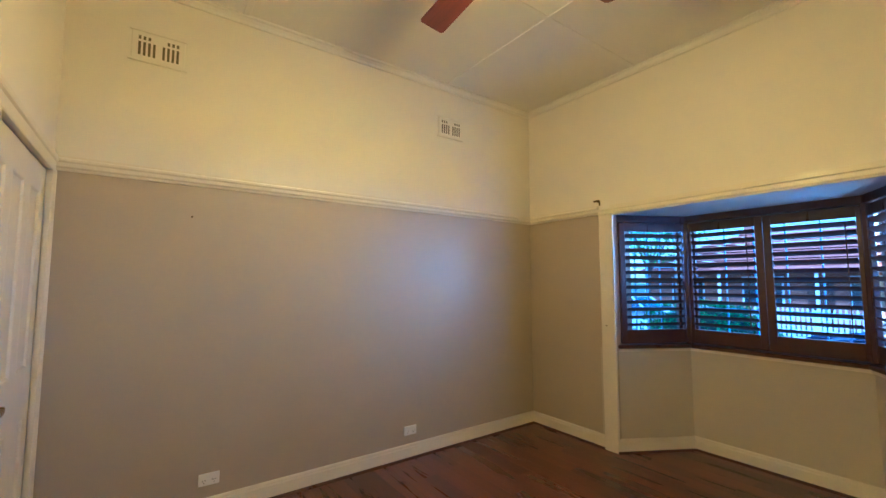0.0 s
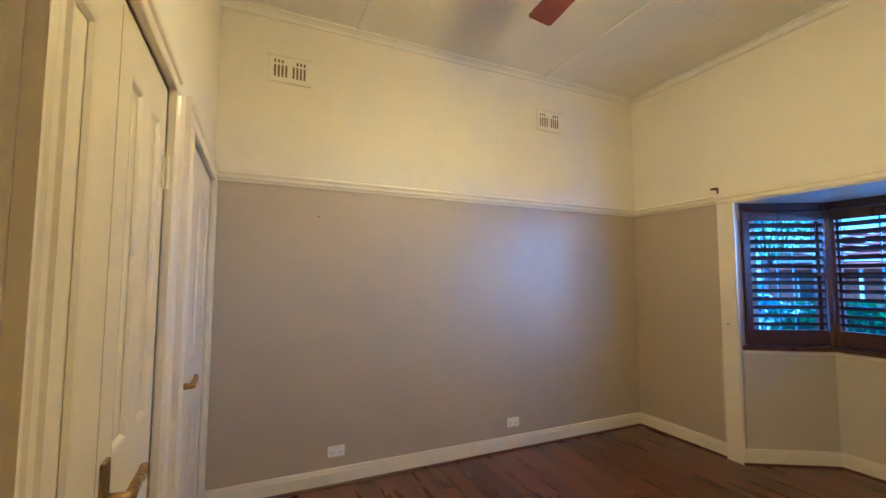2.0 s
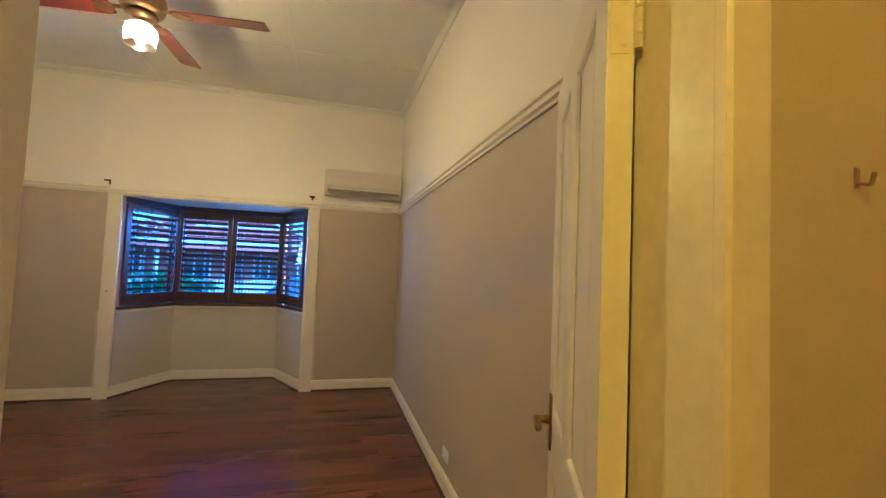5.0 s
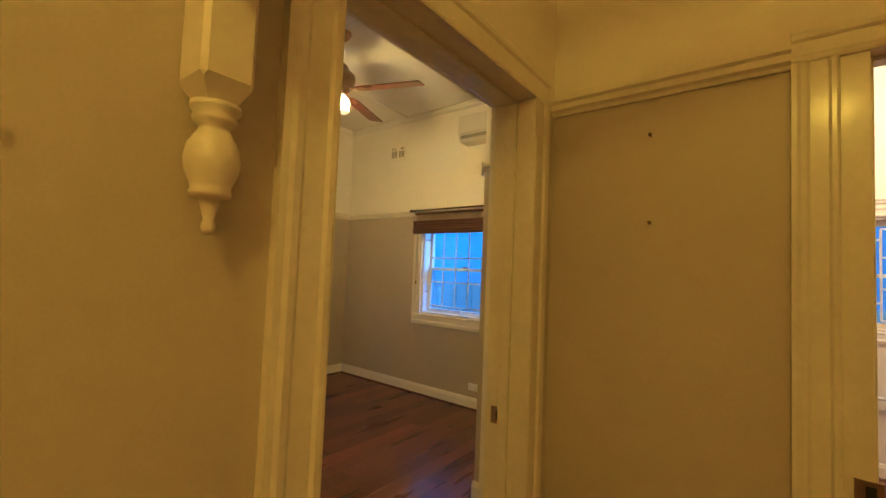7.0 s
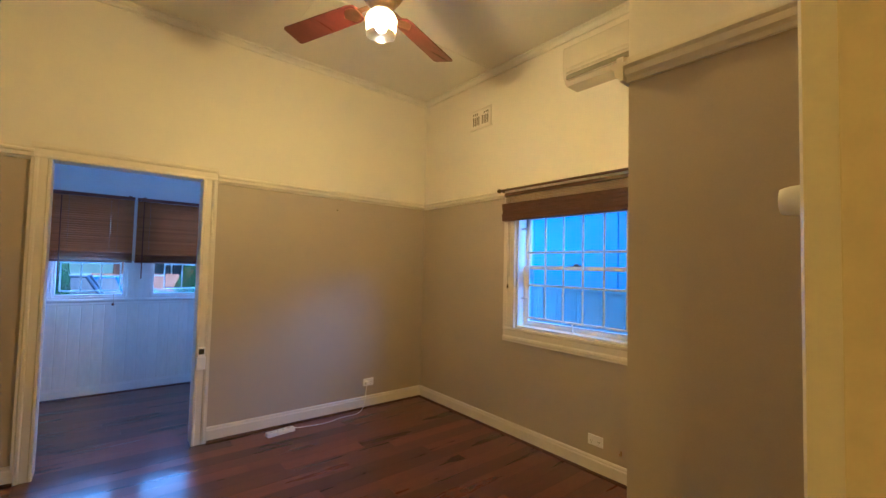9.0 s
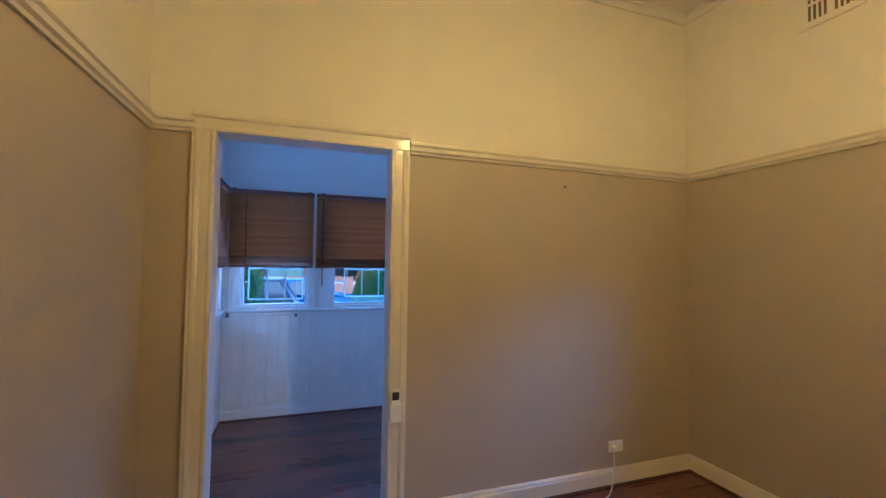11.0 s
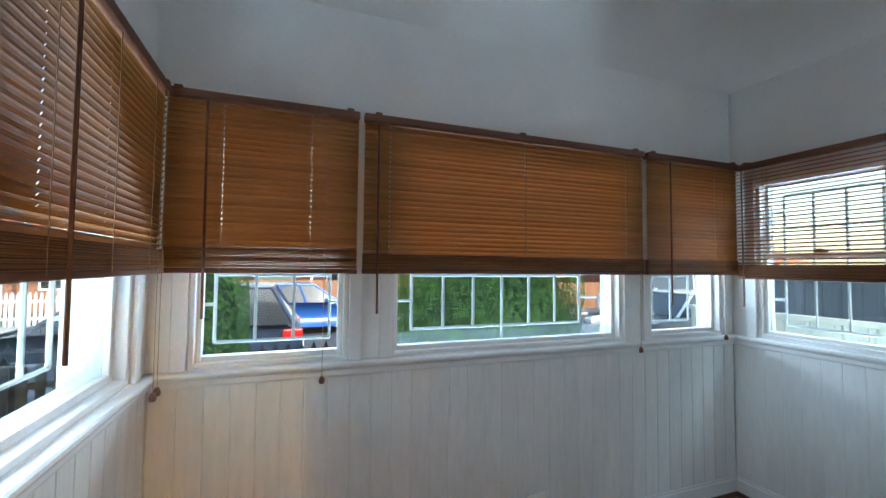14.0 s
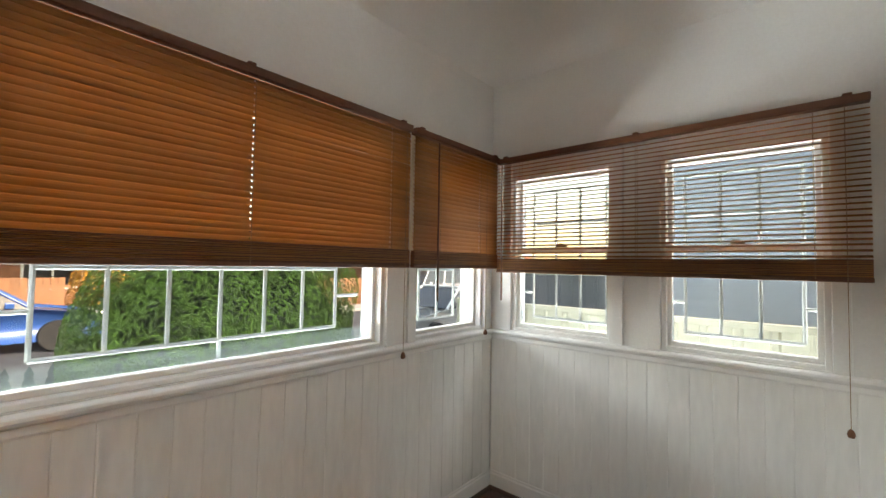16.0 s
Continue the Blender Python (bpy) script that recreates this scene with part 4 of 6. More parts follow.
def ceiling_fan(x, y, z_ceiling, turn, label, blade_z=-0.425):
    """A four-blade fan on a short rod with a turned brass motor and a tulip glass shade."""
    ob = thing("ceiling_fan", x, y, z_ceiling, label, "ceiling fan", "ceiling fans")
    part("canopy", lathe([(0.0, 0.0), (0.068, 0.0), (0.07, -0.012), (0.055, -0.04), (0.03, -0.062), (0.016, -0.07), (0.0, -0.07)]), BRASS, ob, smooth=True)
    part("downrod", rod((0, 0, -0.06), (0, 0, -0.26), 0.0105), BRASS, ob, smooth=True)
    part("motor", lathe([(0.0, -0.24), (0.025, -0.245), (0.045, -0.262), (0.062, -0.285), (0.066, -0.31), (0.092, -0.325), (0.115, -0.345), (0.118, -0.385), (0.108, -0.405), (0.112, -0.415), (0.10, -0.435), (0.07, -0.445), (0.0, -0.445)]), BRASS, ob, smooth=True)
    part("light_fitter", lathe([(0.0, -0.445), (0.075, -0.446), (0.08, -0.46), (0.062, -0.478), (0.042, -0.49), (0.048, -0.50), (0.044, -0.512), (0.0, -0.512)]), BRASS, ob, "brass light fitter", smooth=True)
    for k in range(4):
        rot = pose(0, 0, blade_z, 0, 0, turn + 90 * k)
        bm = bmesh.new()
        outline = [(0.155, -0.05), (0.19, -0.062), (0.660, -0.072), (0.675, -0.062), (0.675, 0.062), (0.660, 0.072), (0.19, 0.062), (0.155, 0.05)]
        va = [bm.verts.new((px, py, -0.003)) for px, py in outline]
        vb = [bm.verts.new((px, py, 0.003)) for px, py in outline]
        bm.faces.new(va[::-1])
        bm.faces.new(vb)
        for i in range(8):
            bm.faces.new((va[i], va[(i + 1) % 8], vb[(i + 1) % 8], vb[i]))
        bm.transform(rot @ pose(0, 0, 0, 11, 0, 0))
        blade = part("blade", bm, FANWOOD, ob, "red cherry-stained timber blade")
        bm = bmesh.new()
        box(bm, 0.09, -0.014, 0.004, 0.17, 0.014, 0.010, bevel=0.002)
        outline = [(0.15, -0.018), (0.175, -0.045), (0.21, -0.048), (0.24, -0.02), (0.26, 0), (0.24, 0.02), (0.21, 0.048), (0.175, 0.045), (0.15, 0.018)]
        for zz in (0.0045, -0.0075):
            va = [bm.verts.new((px, py, zz)) for px, py in outline]
            vb = [bm.verts.new((px, py, zz + 0.003)) for px, py in outline]
            bm.faces.new(va[::-1])
            bm.faces.new(vb)
            for i in range(9):
                bm.faces.new((va[i], va[(i + 1) % 9], vb[(i + 1) % 9], vb[i]))
        bm.transform(rot @ pose(0, 0, 0, 11, 0, 0))
        part("blade_iron", bm, BRASS, blade, "brass blade bracket")
    # tulip shade with a scalloped lip
    bm = bmesh.new()
    seg, rows = 36, []
    for r, z, w in ((0.036, -0.50, 0), (0.055, -0.512, 0), (0.074, -0.53, 0), (0.083, -0.555, 0.012), (0.080, -0.585, 0.015), (0.074, -0.610, 0.012), (0.078, -0.628, 0.02)):
        rows.append([bm.verts.new((r * (1 + w * math.cos(6 * 2 * math.pi * i / seg)) * math.cos(2 * math.pi * i / seg), r * (1 + w * math.cos(6 * 2 * math.pi * i / seg)) * math.sin(2 * math.pi * i / seg), z - w * 0.10 * math.cos(6 * 2 * math.pi * i / seg))) for i in range(seg)])
    for a, b in zip(rows, rows[1:]):
        for i in range(seg):
            bm.faces.new((a[i], a[(i + 1) % seg], b[(i + 1) % seg], b[i]))
    sh = part("shade", bm, SHADE, ob, "frosted tulip glass shade", smooth=True)
    bu = part("bulb", lathe([(0.0, -0.52), (0.014, -0.522), (0.016, -0.54), (0.026, -0.56), (0.031, -0.585), (0.024, -0.606), (0.0, -0.616)], seg=16), FILAMENT, ob, "lit warm bulb", smooth=True)
    return ob


SHADE = bpy.data.materials.new("frosted_glass_shade")
SHADE.use_nodes = True
_n, _l = SHADE.node_tree.nodes, SHADE.node_tree.links
_n.remove(_n["Principled BSDF"])
_t, _g, _tr, _m1, _m2 = _n.new("ShaderNodeBsdfTranslucent"), _n.new("ShaderNodeBsdfGlossy"), _n.new("ShaderNodeBsdfTransparent"), _n.new("ShaderNodeMixShader"), _n.new("ShaderNodeMixShader")
_t.inputs[0].default_value = (0.92, 0.86, 0.74, 1)
_g.inputs["Roughness"].default_value = 0.15
_m1.inputs[0].default_value = 0.45
_l.new(_t.outputs[0], _m1.inputs[1])
_l.new(_tr.outputs[0], _m1.inputs[2])
_m2.inputs[0].default_value = 0.08
_l.new(_m1.outputs[0], _m2.inputs[1])
_l.new(_g.outputs[0], _m2.inputs[2])
_l.new(_m2.outputs[0], _n["Material Output"].inputs[0])
ceiling_fan(-1.88, 1.57, CEIL_Z, -5, "brass ceiling fan with cherry blades and a lit tulip lamp")
ceiling_fan(1.885, 1.25, CEIL_Z, 22, "brass ceiling fan with cherry blades and a lit tulip lamp", blade_z=-0.462)


# ---- hall ----
def hall_fretwork():
    """A timber arch across the hall: posts with turned drops, curved spandrels and a top rail."""
    ob = thing("hall_arch", 0.17, -0.70, 0.0, "cream gloss timber fretwork arch with turned drops", "archway")
    zb, zt = 1.635, 2.60
    for s, y0 in ((-1, 0.0), (1, -1.85)):
        bm = bmesh.new()
        w = 0.036
        base = [(-w, 0), (w, 0), (w, s * 0.08), (-w, s * 0.08)]
        va = [bm.verts.new((px, y0 + py, zb + 0.03)) for px, py in base]
        vb = [bm.verts.new((px, y0 + py, zt)) for px, py in base]
        tip = [bm.verts.new((px * 0.55, y0 + s * 0.04 + (py - s * 0.04) * 0.55, zb)) for px, py in base]
        for a, b in ((va, vb), (tip, va)):
            for i in range(4):
                bm.faces.new((a[i], a[(i + 1) % 4], b[(i + 1) % 4], b[i]))
        bm.faces.new(tip)
        bm.faces.new(vb)
        bmesh.ops.recalc_face_normals(bm, faces=bm.faces)
        bmesh.ops.bevel(bm, geom=[e for e in bm.edges if abs(e.verts[0].co.z - e.verts[1].co.z) > 0.3], offset=0.007, segments=1, affect="EDGES")
        post = part("post", bm, HALLTRIM, ob)
        drop = lathe([(0.0, 0.0), (0.010, 0.002), (0.013, 0.012), (0.009, 0.022), (0.018, 0.045), (0.021, 0.05), (0.034, 0.052), (0.037, 0.058), (0.034, 0.064), (0.036, 0.070), (0.046, 0.088), (0.049, 0.105), (0.044, 0.125), (0.030, 0.142), (0.026, 0.150), (0.036, 0.155), (0.040, 0.162), (0.036, 0.168), (0.044, 0.174), (0.044, 0.182), (0.03, 0.185), (0.0, 0.185)], seg=24, m=Matrix.Translation((0, y0 + s * 0.042, zb - 0.183)) @ Matrix.Diagonal((0.74, 0.74, 1, 1)))
        part("turned_drop", drop, HALLTRIM, post, smooth=True)
        # curved spandrel band
        bm = bmesh.new()
        n = 20
        inner, outer = [(0.140, 1.803)], [(0.081, 1.803), (0.081, 1.86)]
        for i in range(n + 1):
            a = math.pi / 2 * i / n
            o, z = 0.118 + 0.812 * (1 - math.cos(a)), 1.845 + 0.55 * math.sin(a)
            no, nz = -0.55 * math.cos(a), 0.812 * math.sin(a)
            ln = math.hypot(no, nz)
            no, nz = no / ln, nz / ln
            k = 0.027
            if i > 0:
                outer.append((max(0.083, o + no * k), z + nz * k))
            inner.append((o - no * k, z - nz * k))
        ring = outer + inner[::-1]
        va = [bm.verts.new((-0.022, y0 + s * o, z)) for o, z in ring]
        vb = [bm.verts.new((0.022, y0 + s * o, z)) for o, z in ring]
        m = len(ring)
        bm.faces.new(va)
        bm.faces.new(vb[::-1])
        for i in range(m):
            bm.faces.new((va[i], va[(i + 1) % m], vb[(i + 1) % m], vb[i]))
        bmesh.ops.recalc_face_normals(bm, faces=bm.faces)
        bmesh.ops.triangulate(bm, faces=[f for f in bm.faces if len(f.verts) > 4])
        part("spandrel", bm, HALLTRIM, ob)
    part("top_rail", boxed(-0.03, -1.76, zt - 0.07, 0.03, -0.09, zt, bevel=0.004), HALLTRIM, ob)


hall_fretwork()
wall_hook(-0.044, -0.70, 1.566, 0, "small brass coat hook on the hall wall")
wall_hook(-0.044, -0.70, 1.895, 0, "small brass coat hook on the hall wall")
wall_nail(1.44, -1.052, 1.60, -90)
wall_nail(1.44, -1.05, 1.90, -90)


def strike_plate(x, y, z, rz):
    ob = thing("strike_plate", x, y, z, "brass strike plate let into the door jamb", "strike plate", "strike plates", rz=rz)
    part("plate", boxed(-0.035, -0.003, -0.03, 0.02, 0.0, 0.03, bevel=0.001), BRASS, ob)
    part("latch_hole", boxed(-0.014, -0.0036, -0.016, 0.006, -0.0028, 0.016), SHADOW, ob)
    for dz in (-0.023, 0.023):
        part("screw", rod((-0.004, -0.003, dz), (-0.004, -0.0042, dz), 0.0035, seg=8), BRASS, ob)


strike_plate(1.24, -0.612, 0.905, -90)
strike_plate(1.430, -1.572, 0.900, -90)


# ---- windows ----
def grille(parent, axis, u0, u1, z0, z1, v, n, bars, inset=0.07, drop=True, r=0.0078):
    """Painted steel bars: n uprights between u0 and u1, level bars at the heights given, short side ties."""
    def p(u, z):
        return (u, v, z) if axis == "x" else (v, u, z)

    made = []
    for i in range(n):
        u = u0 + inset + (u1 - u0 - 2 * inset) * i / (n - 1)
        made.append(("grille_bar", p(u, bars[0]), p(u, bars[-1])))
    for z in bars:
        made.append(("grille_bar", p(u0 + inset, z), p(u1 - inset, z)))
    for z in (z0 + (z1 - z0) * 0.24, z0 + (z1 - z0) * 0.80):
        made.append(("grille_tie", p(u0 - 0.01, z), p(u0 + inset, z)))
        made.append(("grille_tie", p(u1 - inset, z), p(u1 + 0.01, z)))
    if drop:
        made.append(("grille_tie", p((u0 + u1) / 2, z0 - 0.01), p((u0 + u1) / 2, bars[0])))
    for name, a, b in made:
        part(name, rod(a, b, r, seg=6), GRILLE, parent)


def framed_window(name, axis, u0, u1, z0, z1, v_in, v_glass, out, label, meeting=None, n=6, bars=(), material=WHITE, lock=False, sash=0.042, drop=True, glazing=GLASS, grille_v=None, inset=0.07):
    """A window in a wall hole: box frame, sash, panes and outside bars. out: +1 or -1 along the wall's axis of thickness."""
    ob = tagged(new(name), label, "window", kind="structure")

    def b(a0, a1, c0, c1, w0, w1, bev=0.003):
        w0, w1 = min(w0, w1), max(w0, w1)
        return boxed(a0, w0, c0, a1, w1, c1, bevel=bev) if axis == "x" else boxed(w0, a0, c0, w1, a1, c1, bevel=bev)

    g0, g1 = v_glass - 0.022, v_glass + 0.022
    f = 0.022
    part("window_frame", joined([b(u0 + 0.001, u0 + f, z0, z1, v_in + out * 0.004, v_glass + out * 0.05), b(u1 - f, u1 - 0.001, z0, z1, v_in + out * 0.004, v_glass + out * 0.05), b(u0 + f, u1 - f, z1 - f, z1 - 0.001, v_in + out * 0.004, v_glass + out * 0.05)]), material, ob)
    part("window_sill", b(u0 + f, u1 - f, z0 + 0.001, z0 + 0.02, v_in + out * 0.004, v_glass + out * 0.09), material, ob)
    a0, a1, c0, c1 = u0 + f, u1 - f, z0 + 0.02, z1 - f
    spans = [(c0, c1, 0.0)] if meeting is None else [(c0, meeting + 0.016, 0.0), (meeting - 0.016, c1, out * 0.026)]
    for lo, hi, dv in spans:
        s = [b(a0, a0 + sash, lo, hi, g0 + dv, g1 + dv), b(a1 - sash, a1, lo, hi, g0 + dv, g1 + dv),
             b(a0 + sash, a1 - sash, lo, lo + (sash if meeting is None or dv == 0 else 0.03), g0 + dv, g1 + dv), b(a0 + sash, a1 - sash, hi - (sash if meeting is None or dv != 0 else 0.03), hi, g0 + dv, g1 + dv)]
        sh = part("sash", joined(s), material, ob)
        gl = part("pane", b(a0 + sash - 0.005, a1 - sash + 0.005, lo + 0.025, hi - 0.025, v_glass + dv - 0.002, v_glass + dv + 0.002, 0), glazing, sh)
        gl.visible_shadow = False
    if meeting is not None and lock:
        um = (u0 + u1) / 2
        part("sash_lock", joined([b(um - 0.028, um + 0.028, meeting + 0.016, meeting + 0.026, v_glass - out * 0.02, v_glass + out * 0.01), b(um - 0.01, um + 0.022, meeting + 0.026, meeting + 0.038, v_glass - out * 0.014, v_glass + out * 0.004)]), DARKBRASS, ob, "dark metal sash lock")
    if bars:
        grille(ob, axis, u0 + 0.03, u1 - 0.03, z0, z1, v_glass + out * 0.085 if grille_v is None else grille_v, n, bars, inset=inset, drop=drop)
    return ob


framed_window("window_living", "y", 0.69, 1.74, 0.91, 1.96, 3.535, 3.645, 1, "white timber double-hung window with security bars", meeting=1.42, n=6, bars=(1.005, 1.275, 1.545, 1.83), lock=True, material=WHITE, glazing=PALEBLUEGLASS, grille_v=3.585)
framed_window("window_third", "y", -2.62, -1.975, 1.08, 1.95, 4.4, 4.50, 1, "white timber window with security bars", meeting=1.50, n=4, bars=(1.16, 1.40, 1.64, 1.86), material=TRIM, glazing=PALEBLUEGLASS, grille_v=4.455)
ob = thing("towel_rail", 4.4, -2.25, 0.60, "white painted rail fixed low under a window", "rail")
part("bar", rod((-0.06, -0.40, 0), (-0.06, 0.37, 0), 0.011), WHITE, ob, smooth=True)
for dy in (-0.38, 0.35):
    part("bracket", joined([boxed(-0.06, dy - 0.012, -0.012, -0.006, dy + 0.012, 0.012, bevel=0.003), boxed(-0.006, dy - 0.025, -0.03, 0.0, dy + 0.025, 0.03, bevel=0.002)]), WHITE, ob)


def roman_blind():
    ob = thing("roman_blind", 3.535, 1.24, 1.80, "dark woven timber blind drawn up at the window", "blind")
    y0, y1 = -0.605, 0.605
    part("headrail", boxed(-0.045, y0, 0.235, -0.004, y1, 0.262, bevel=0.003), DARKWOOD, ob)
    for k in range(6):
        z = 0.165 + k * 0.0115
        part("woven_slat", boxed(-0.030 - 0.002 * (k % 2), y0 + 0.004, z, -0.024, y1 - 0.004, z + 0.0085, bevel=0.002), REED, ob)
    for k in range(5):
        bm = boxed(-0.072 - 0.006 * math.sin(k * 2.1), y0, 0.018 + k * 0.029, -0.018, y1, 0.050 + k * 0.029, bevel=0.008)
        part("folded_layer", bm, ROMAN, ob)
    for dy, zl in ((y1 - 0.06, -0.52), (y1 - 0.075, -0.46)):
        part("pull_cord", rod((-0.05, dy, 0.23), (-0.05, dy, zl), 0.0022, seg=6), REED, ob)
    part("cord_tassel", lathe([(0.0, 0), (0.006, 0.002), (0.008, 0.02), (0.003, 0.04), (0, 0.042)], seg=10, m=Matrix.Translation((-0.05, y1 - 0.06, -0.56))), DARKWOOD, ob, smooth=True)


REED = mat("pale_reed_slat", (0.34, 0.25, 0.15), 0.6, vary=0.15, scale=12, stretch=(1, 0.2, 1), fine=0.1)
roman_blind()


def curtain_rod():
    ob = thing("curtain_rod", 3.47, 1.25, 2.085, "dark brown curtain rod above the living room window", "curtain rod")
    part("pole", rod((0, -0.62, 0), (0, 0.62, 0), 0.0105), DARKWOOD, ob, smooth=True)
    for s in (-1, 1):
        part("finial", lathe([(0, 0), (0.014, 0.002), (0.019, 0.016), (0.014, 0.032), (0.0, 0.036)], seg=14, m=pose(0, s * 0.62, 0, -90 * s, 0, 0)), DARKBRASS, ob, smooth=True)
        part("wall_bracket", joined([boxed(0.057, s * 0.60 - 0.012, -0.03, 0.0648, s * 0.60 + 0.012, 0.03, bevel=0.002), boxed(0.004, s * 0.60 - 0.006, -0.016, 0.06, s * 0.60 + 0.006, -0.008, bevel=0.002)]), DARKBRASS, ob)


curtain_rod()


def remote_holder():
    ob = thing("remote_control", 1.418, 3.053, 0.575, "white air conditioner remote in a wall holder", "remote control")
    part("holder", boxed(-0.031, -0.026, 0.0, 0.031, 0.0, 0.10, bevel=0.005), PLASTIC, ob)
    rem = part("handset", boxed(-0.025, -0.022, 0.02, 0.025, -0.005, 0.172, bevel=0.004), PLASTIC, ob)
    part("display", boxed(-0.019, -0.0232, 0.118, 0.019, -0.0215, 0.160, bevel=0.0006), SHADOW, rem, "dark grey display")


remote_holder()


def fan_control():
    ob = thing("light_switch", 1.415, -0.555, 1.445, "white surface-mounted fan dial and light switch box", "light switch", rz=180)
    part("mounting_box", boxed(-0.035, -0.036, 0.002, 0.035, 0, 0.120, bevel=0.003), PLASTIC, ob)
    part("cover_plate", boxed(-0.038, -0.046, 0.0, 0.038, -0.036, 0.122, bevel=0.003), PLASTIC, ob)
    part("rocker_switch", boxed(-0.008, -0.050, 0.084, 0.008, -0.045, 0.108, bevel=0.002), PLASTIC, ob)
    part("dial", lathe([(0.0, 0.0), (0.017, 0.0), (0.016, 0.016), (0.014, 0.024), (0.0, 0.026)], seg=18, m=pose(0, -0.045, 0.045, 90, 0, 0)), PLASTIC, ob, "white round fan speed dial", smooth=True)


fan_control()


def power_strip():
    ob = thing("power_strip", 2.0, 2.91, 0.0, "white power strip lying on the timber floor", "power strip", rz=6)
    part("body", boxed(-0.115, -0.03, 0.001, 0.115, 0.03, 0.034, bevel=0.006), PLASTIC, ob)
    for k in range(4):
        bm = bmesh.new()
        for dx, dy, r in ((-0.007, 0.003, 25), (0.007, 0.003, -25), (0, -0.01, 0)):
            box(bm, -0.0012, -0.0045, 0.0335, 0.0012, 0.0045, 0.0346, m=pose(-0.08 + k * 0.05 + dx, dy, 0, 0, 0, r))
        part("socket_slots", bm, SHADOW, ob)


power_strip()


def tube(points, r, name, material, label, category):
    cu = bpy.data.curves.new(name, "CURVE")
    cu.dimensions = "3D"
    cu.bevel_depth = r
    cu.bevel_resolution = 2
    sp = cu.splines.new("NURBS")
    sp.points.add(len(points) - 1)
    for p, q in zip(sp.points, points):
        p.co = (*q, 1)
    sp.use_endpoint_u = True
    sp.order_u = 3
    ob = new(name, cu)
    cu.materials.append(material)
    dg = bpy.context.evaluated_depsgraph_get()
    me = bpy.data.meshes.new_from_object(ob.evaluated_get(dg))
    bpy.data.objects.remove(ob)
    out = new(name, me)
    return tagged(out, label, category)


tube([(2.115, 2.922, 0.018), (2.2, 2.93, 0.006), (2.4, 2.90, 0.005), (2.56, 2.96, 0.005), (2.70, 2.94, 0.006), (2.80, 3.0, 0.01), (2.845, 3.03, 0.12), (2.865, 3.055, 0.225), (2.866, 3.064, 0.243)], 0.0035, "extension_lead", PLASTIC, "white extension lead running up to the outlet", "cable")
ob = thing("power_plug", 2.866, 3.068, 0.246, "white plug pushed into the outlet", "plug")
part("plug_body", boxed(-0.015, -0.03, -0.015, 0.015, -0.0005, 0.015, bevel=0.004), PLASTIC, ob)
wall_hook(3.535, 0.80, 0.20, -90, "short brown cable stub on the wall")

# ---- sunroom ----
# lining boards under the ledge
bead_cache = {}


def lining_boards(base, axis, u0, u1, v, out, z0, z1, pitch=0.0925):
    n = round((u1 - u0) / pitch)
    w = (u1 - u0) / n
    key = (axis, out, round(w, 4), z0, z1)
    if key not in bead_cache:
        bm = bmesh.new()
        prof = [(0, 0.0), (0, 0.0075), (0.004, 0.010), (w / 2 - 0.004, 0.0105), (w / 2, 0.0105), (w - 0.004, 0.010), (w, 0.0075), (w, 0.0)]
        ra = [bm.verts.new((u, o * out, z0) if axis == "x" else (o * out, u, z0)) for u, o in prof]
        rb = [bm.verts.new((u, o * out, z1) if axis == "x" else (o * out, u, z1)) for u, o in prof]
        for i in range(8):
            bm.faces.new((ra[i], ra[(i + 1) % 8], rb[(i + 1) % 8], rb[i]))
        bm.faces.new(ra)
        bm.faces.new(rb[::-1])
        bmesh.ops.recalc_face_normals(bm, faces=bm.faces)
        bead_cache[key] = mesh_of(bm, "lining_board", BOARD)
    for i in range(n):
        u = u0 + i * w
        piece("lining_board", bead_cache[key], base, Matrix.Translation((u, v, 0) if axis == "x" else (v, u, 0)))


wn_, ww_, we_ = bpy.data.objects["wall_sunroom_north"], bpy.data.objects["wall_sunroom_west"], bpy.data.objects["wall_sunroom_east"]
lining_boards(wn_, "x", 0.263, 3.428, 4.969, -1, 0.10, 0.94)
lining_boards(ww_, "y", 3.97, 4.957, 0.251, 1, 0.10, 0.94)
lining_boards(we_, "y", 3.21, 4.957, 3.439, -1, 0.10, 0.94)

LEDGE = [(0, -0.062), (0.016, -0.062), (0.019, -0.054), (0.019, -0.034), (0.026, -0.028), (0.038, -0.024), (0.043, -0.014), (0.041, -0.005), (0.034, 0.0), (0, 0.0)]


def ledge(p0, p1):
    setting("trim_ledge", extruded(LEDGE, (*p0, 0.992), (*p1, 0.992)), WHITE, "white painted moulded window ledge", "window sill")


ledge((3.44, 4.97), (0.25, 4.97))
ledge((0.25, 4.97), (0.25, 3.95))
ledge((3.44, 3.19), (3.44, 4.97))
ob = thing("ledge_end_block", 0.25, 3.925, 0.83, "white painted chunky end block of the window ledge", "trim")
part("block", joined([boxed(0.0, -0.05, -0.829, 0.05, 0.03, 0.09, bevel=0.004), boxed(0.0, -0.06, 0.09, 0.075, 0.04, 0.115, bevel=0.005), boxed(0.0, -0.065, 0.115, 0.085, 0.045, 0.165, bevel=0.008)]), WHITE, ob)


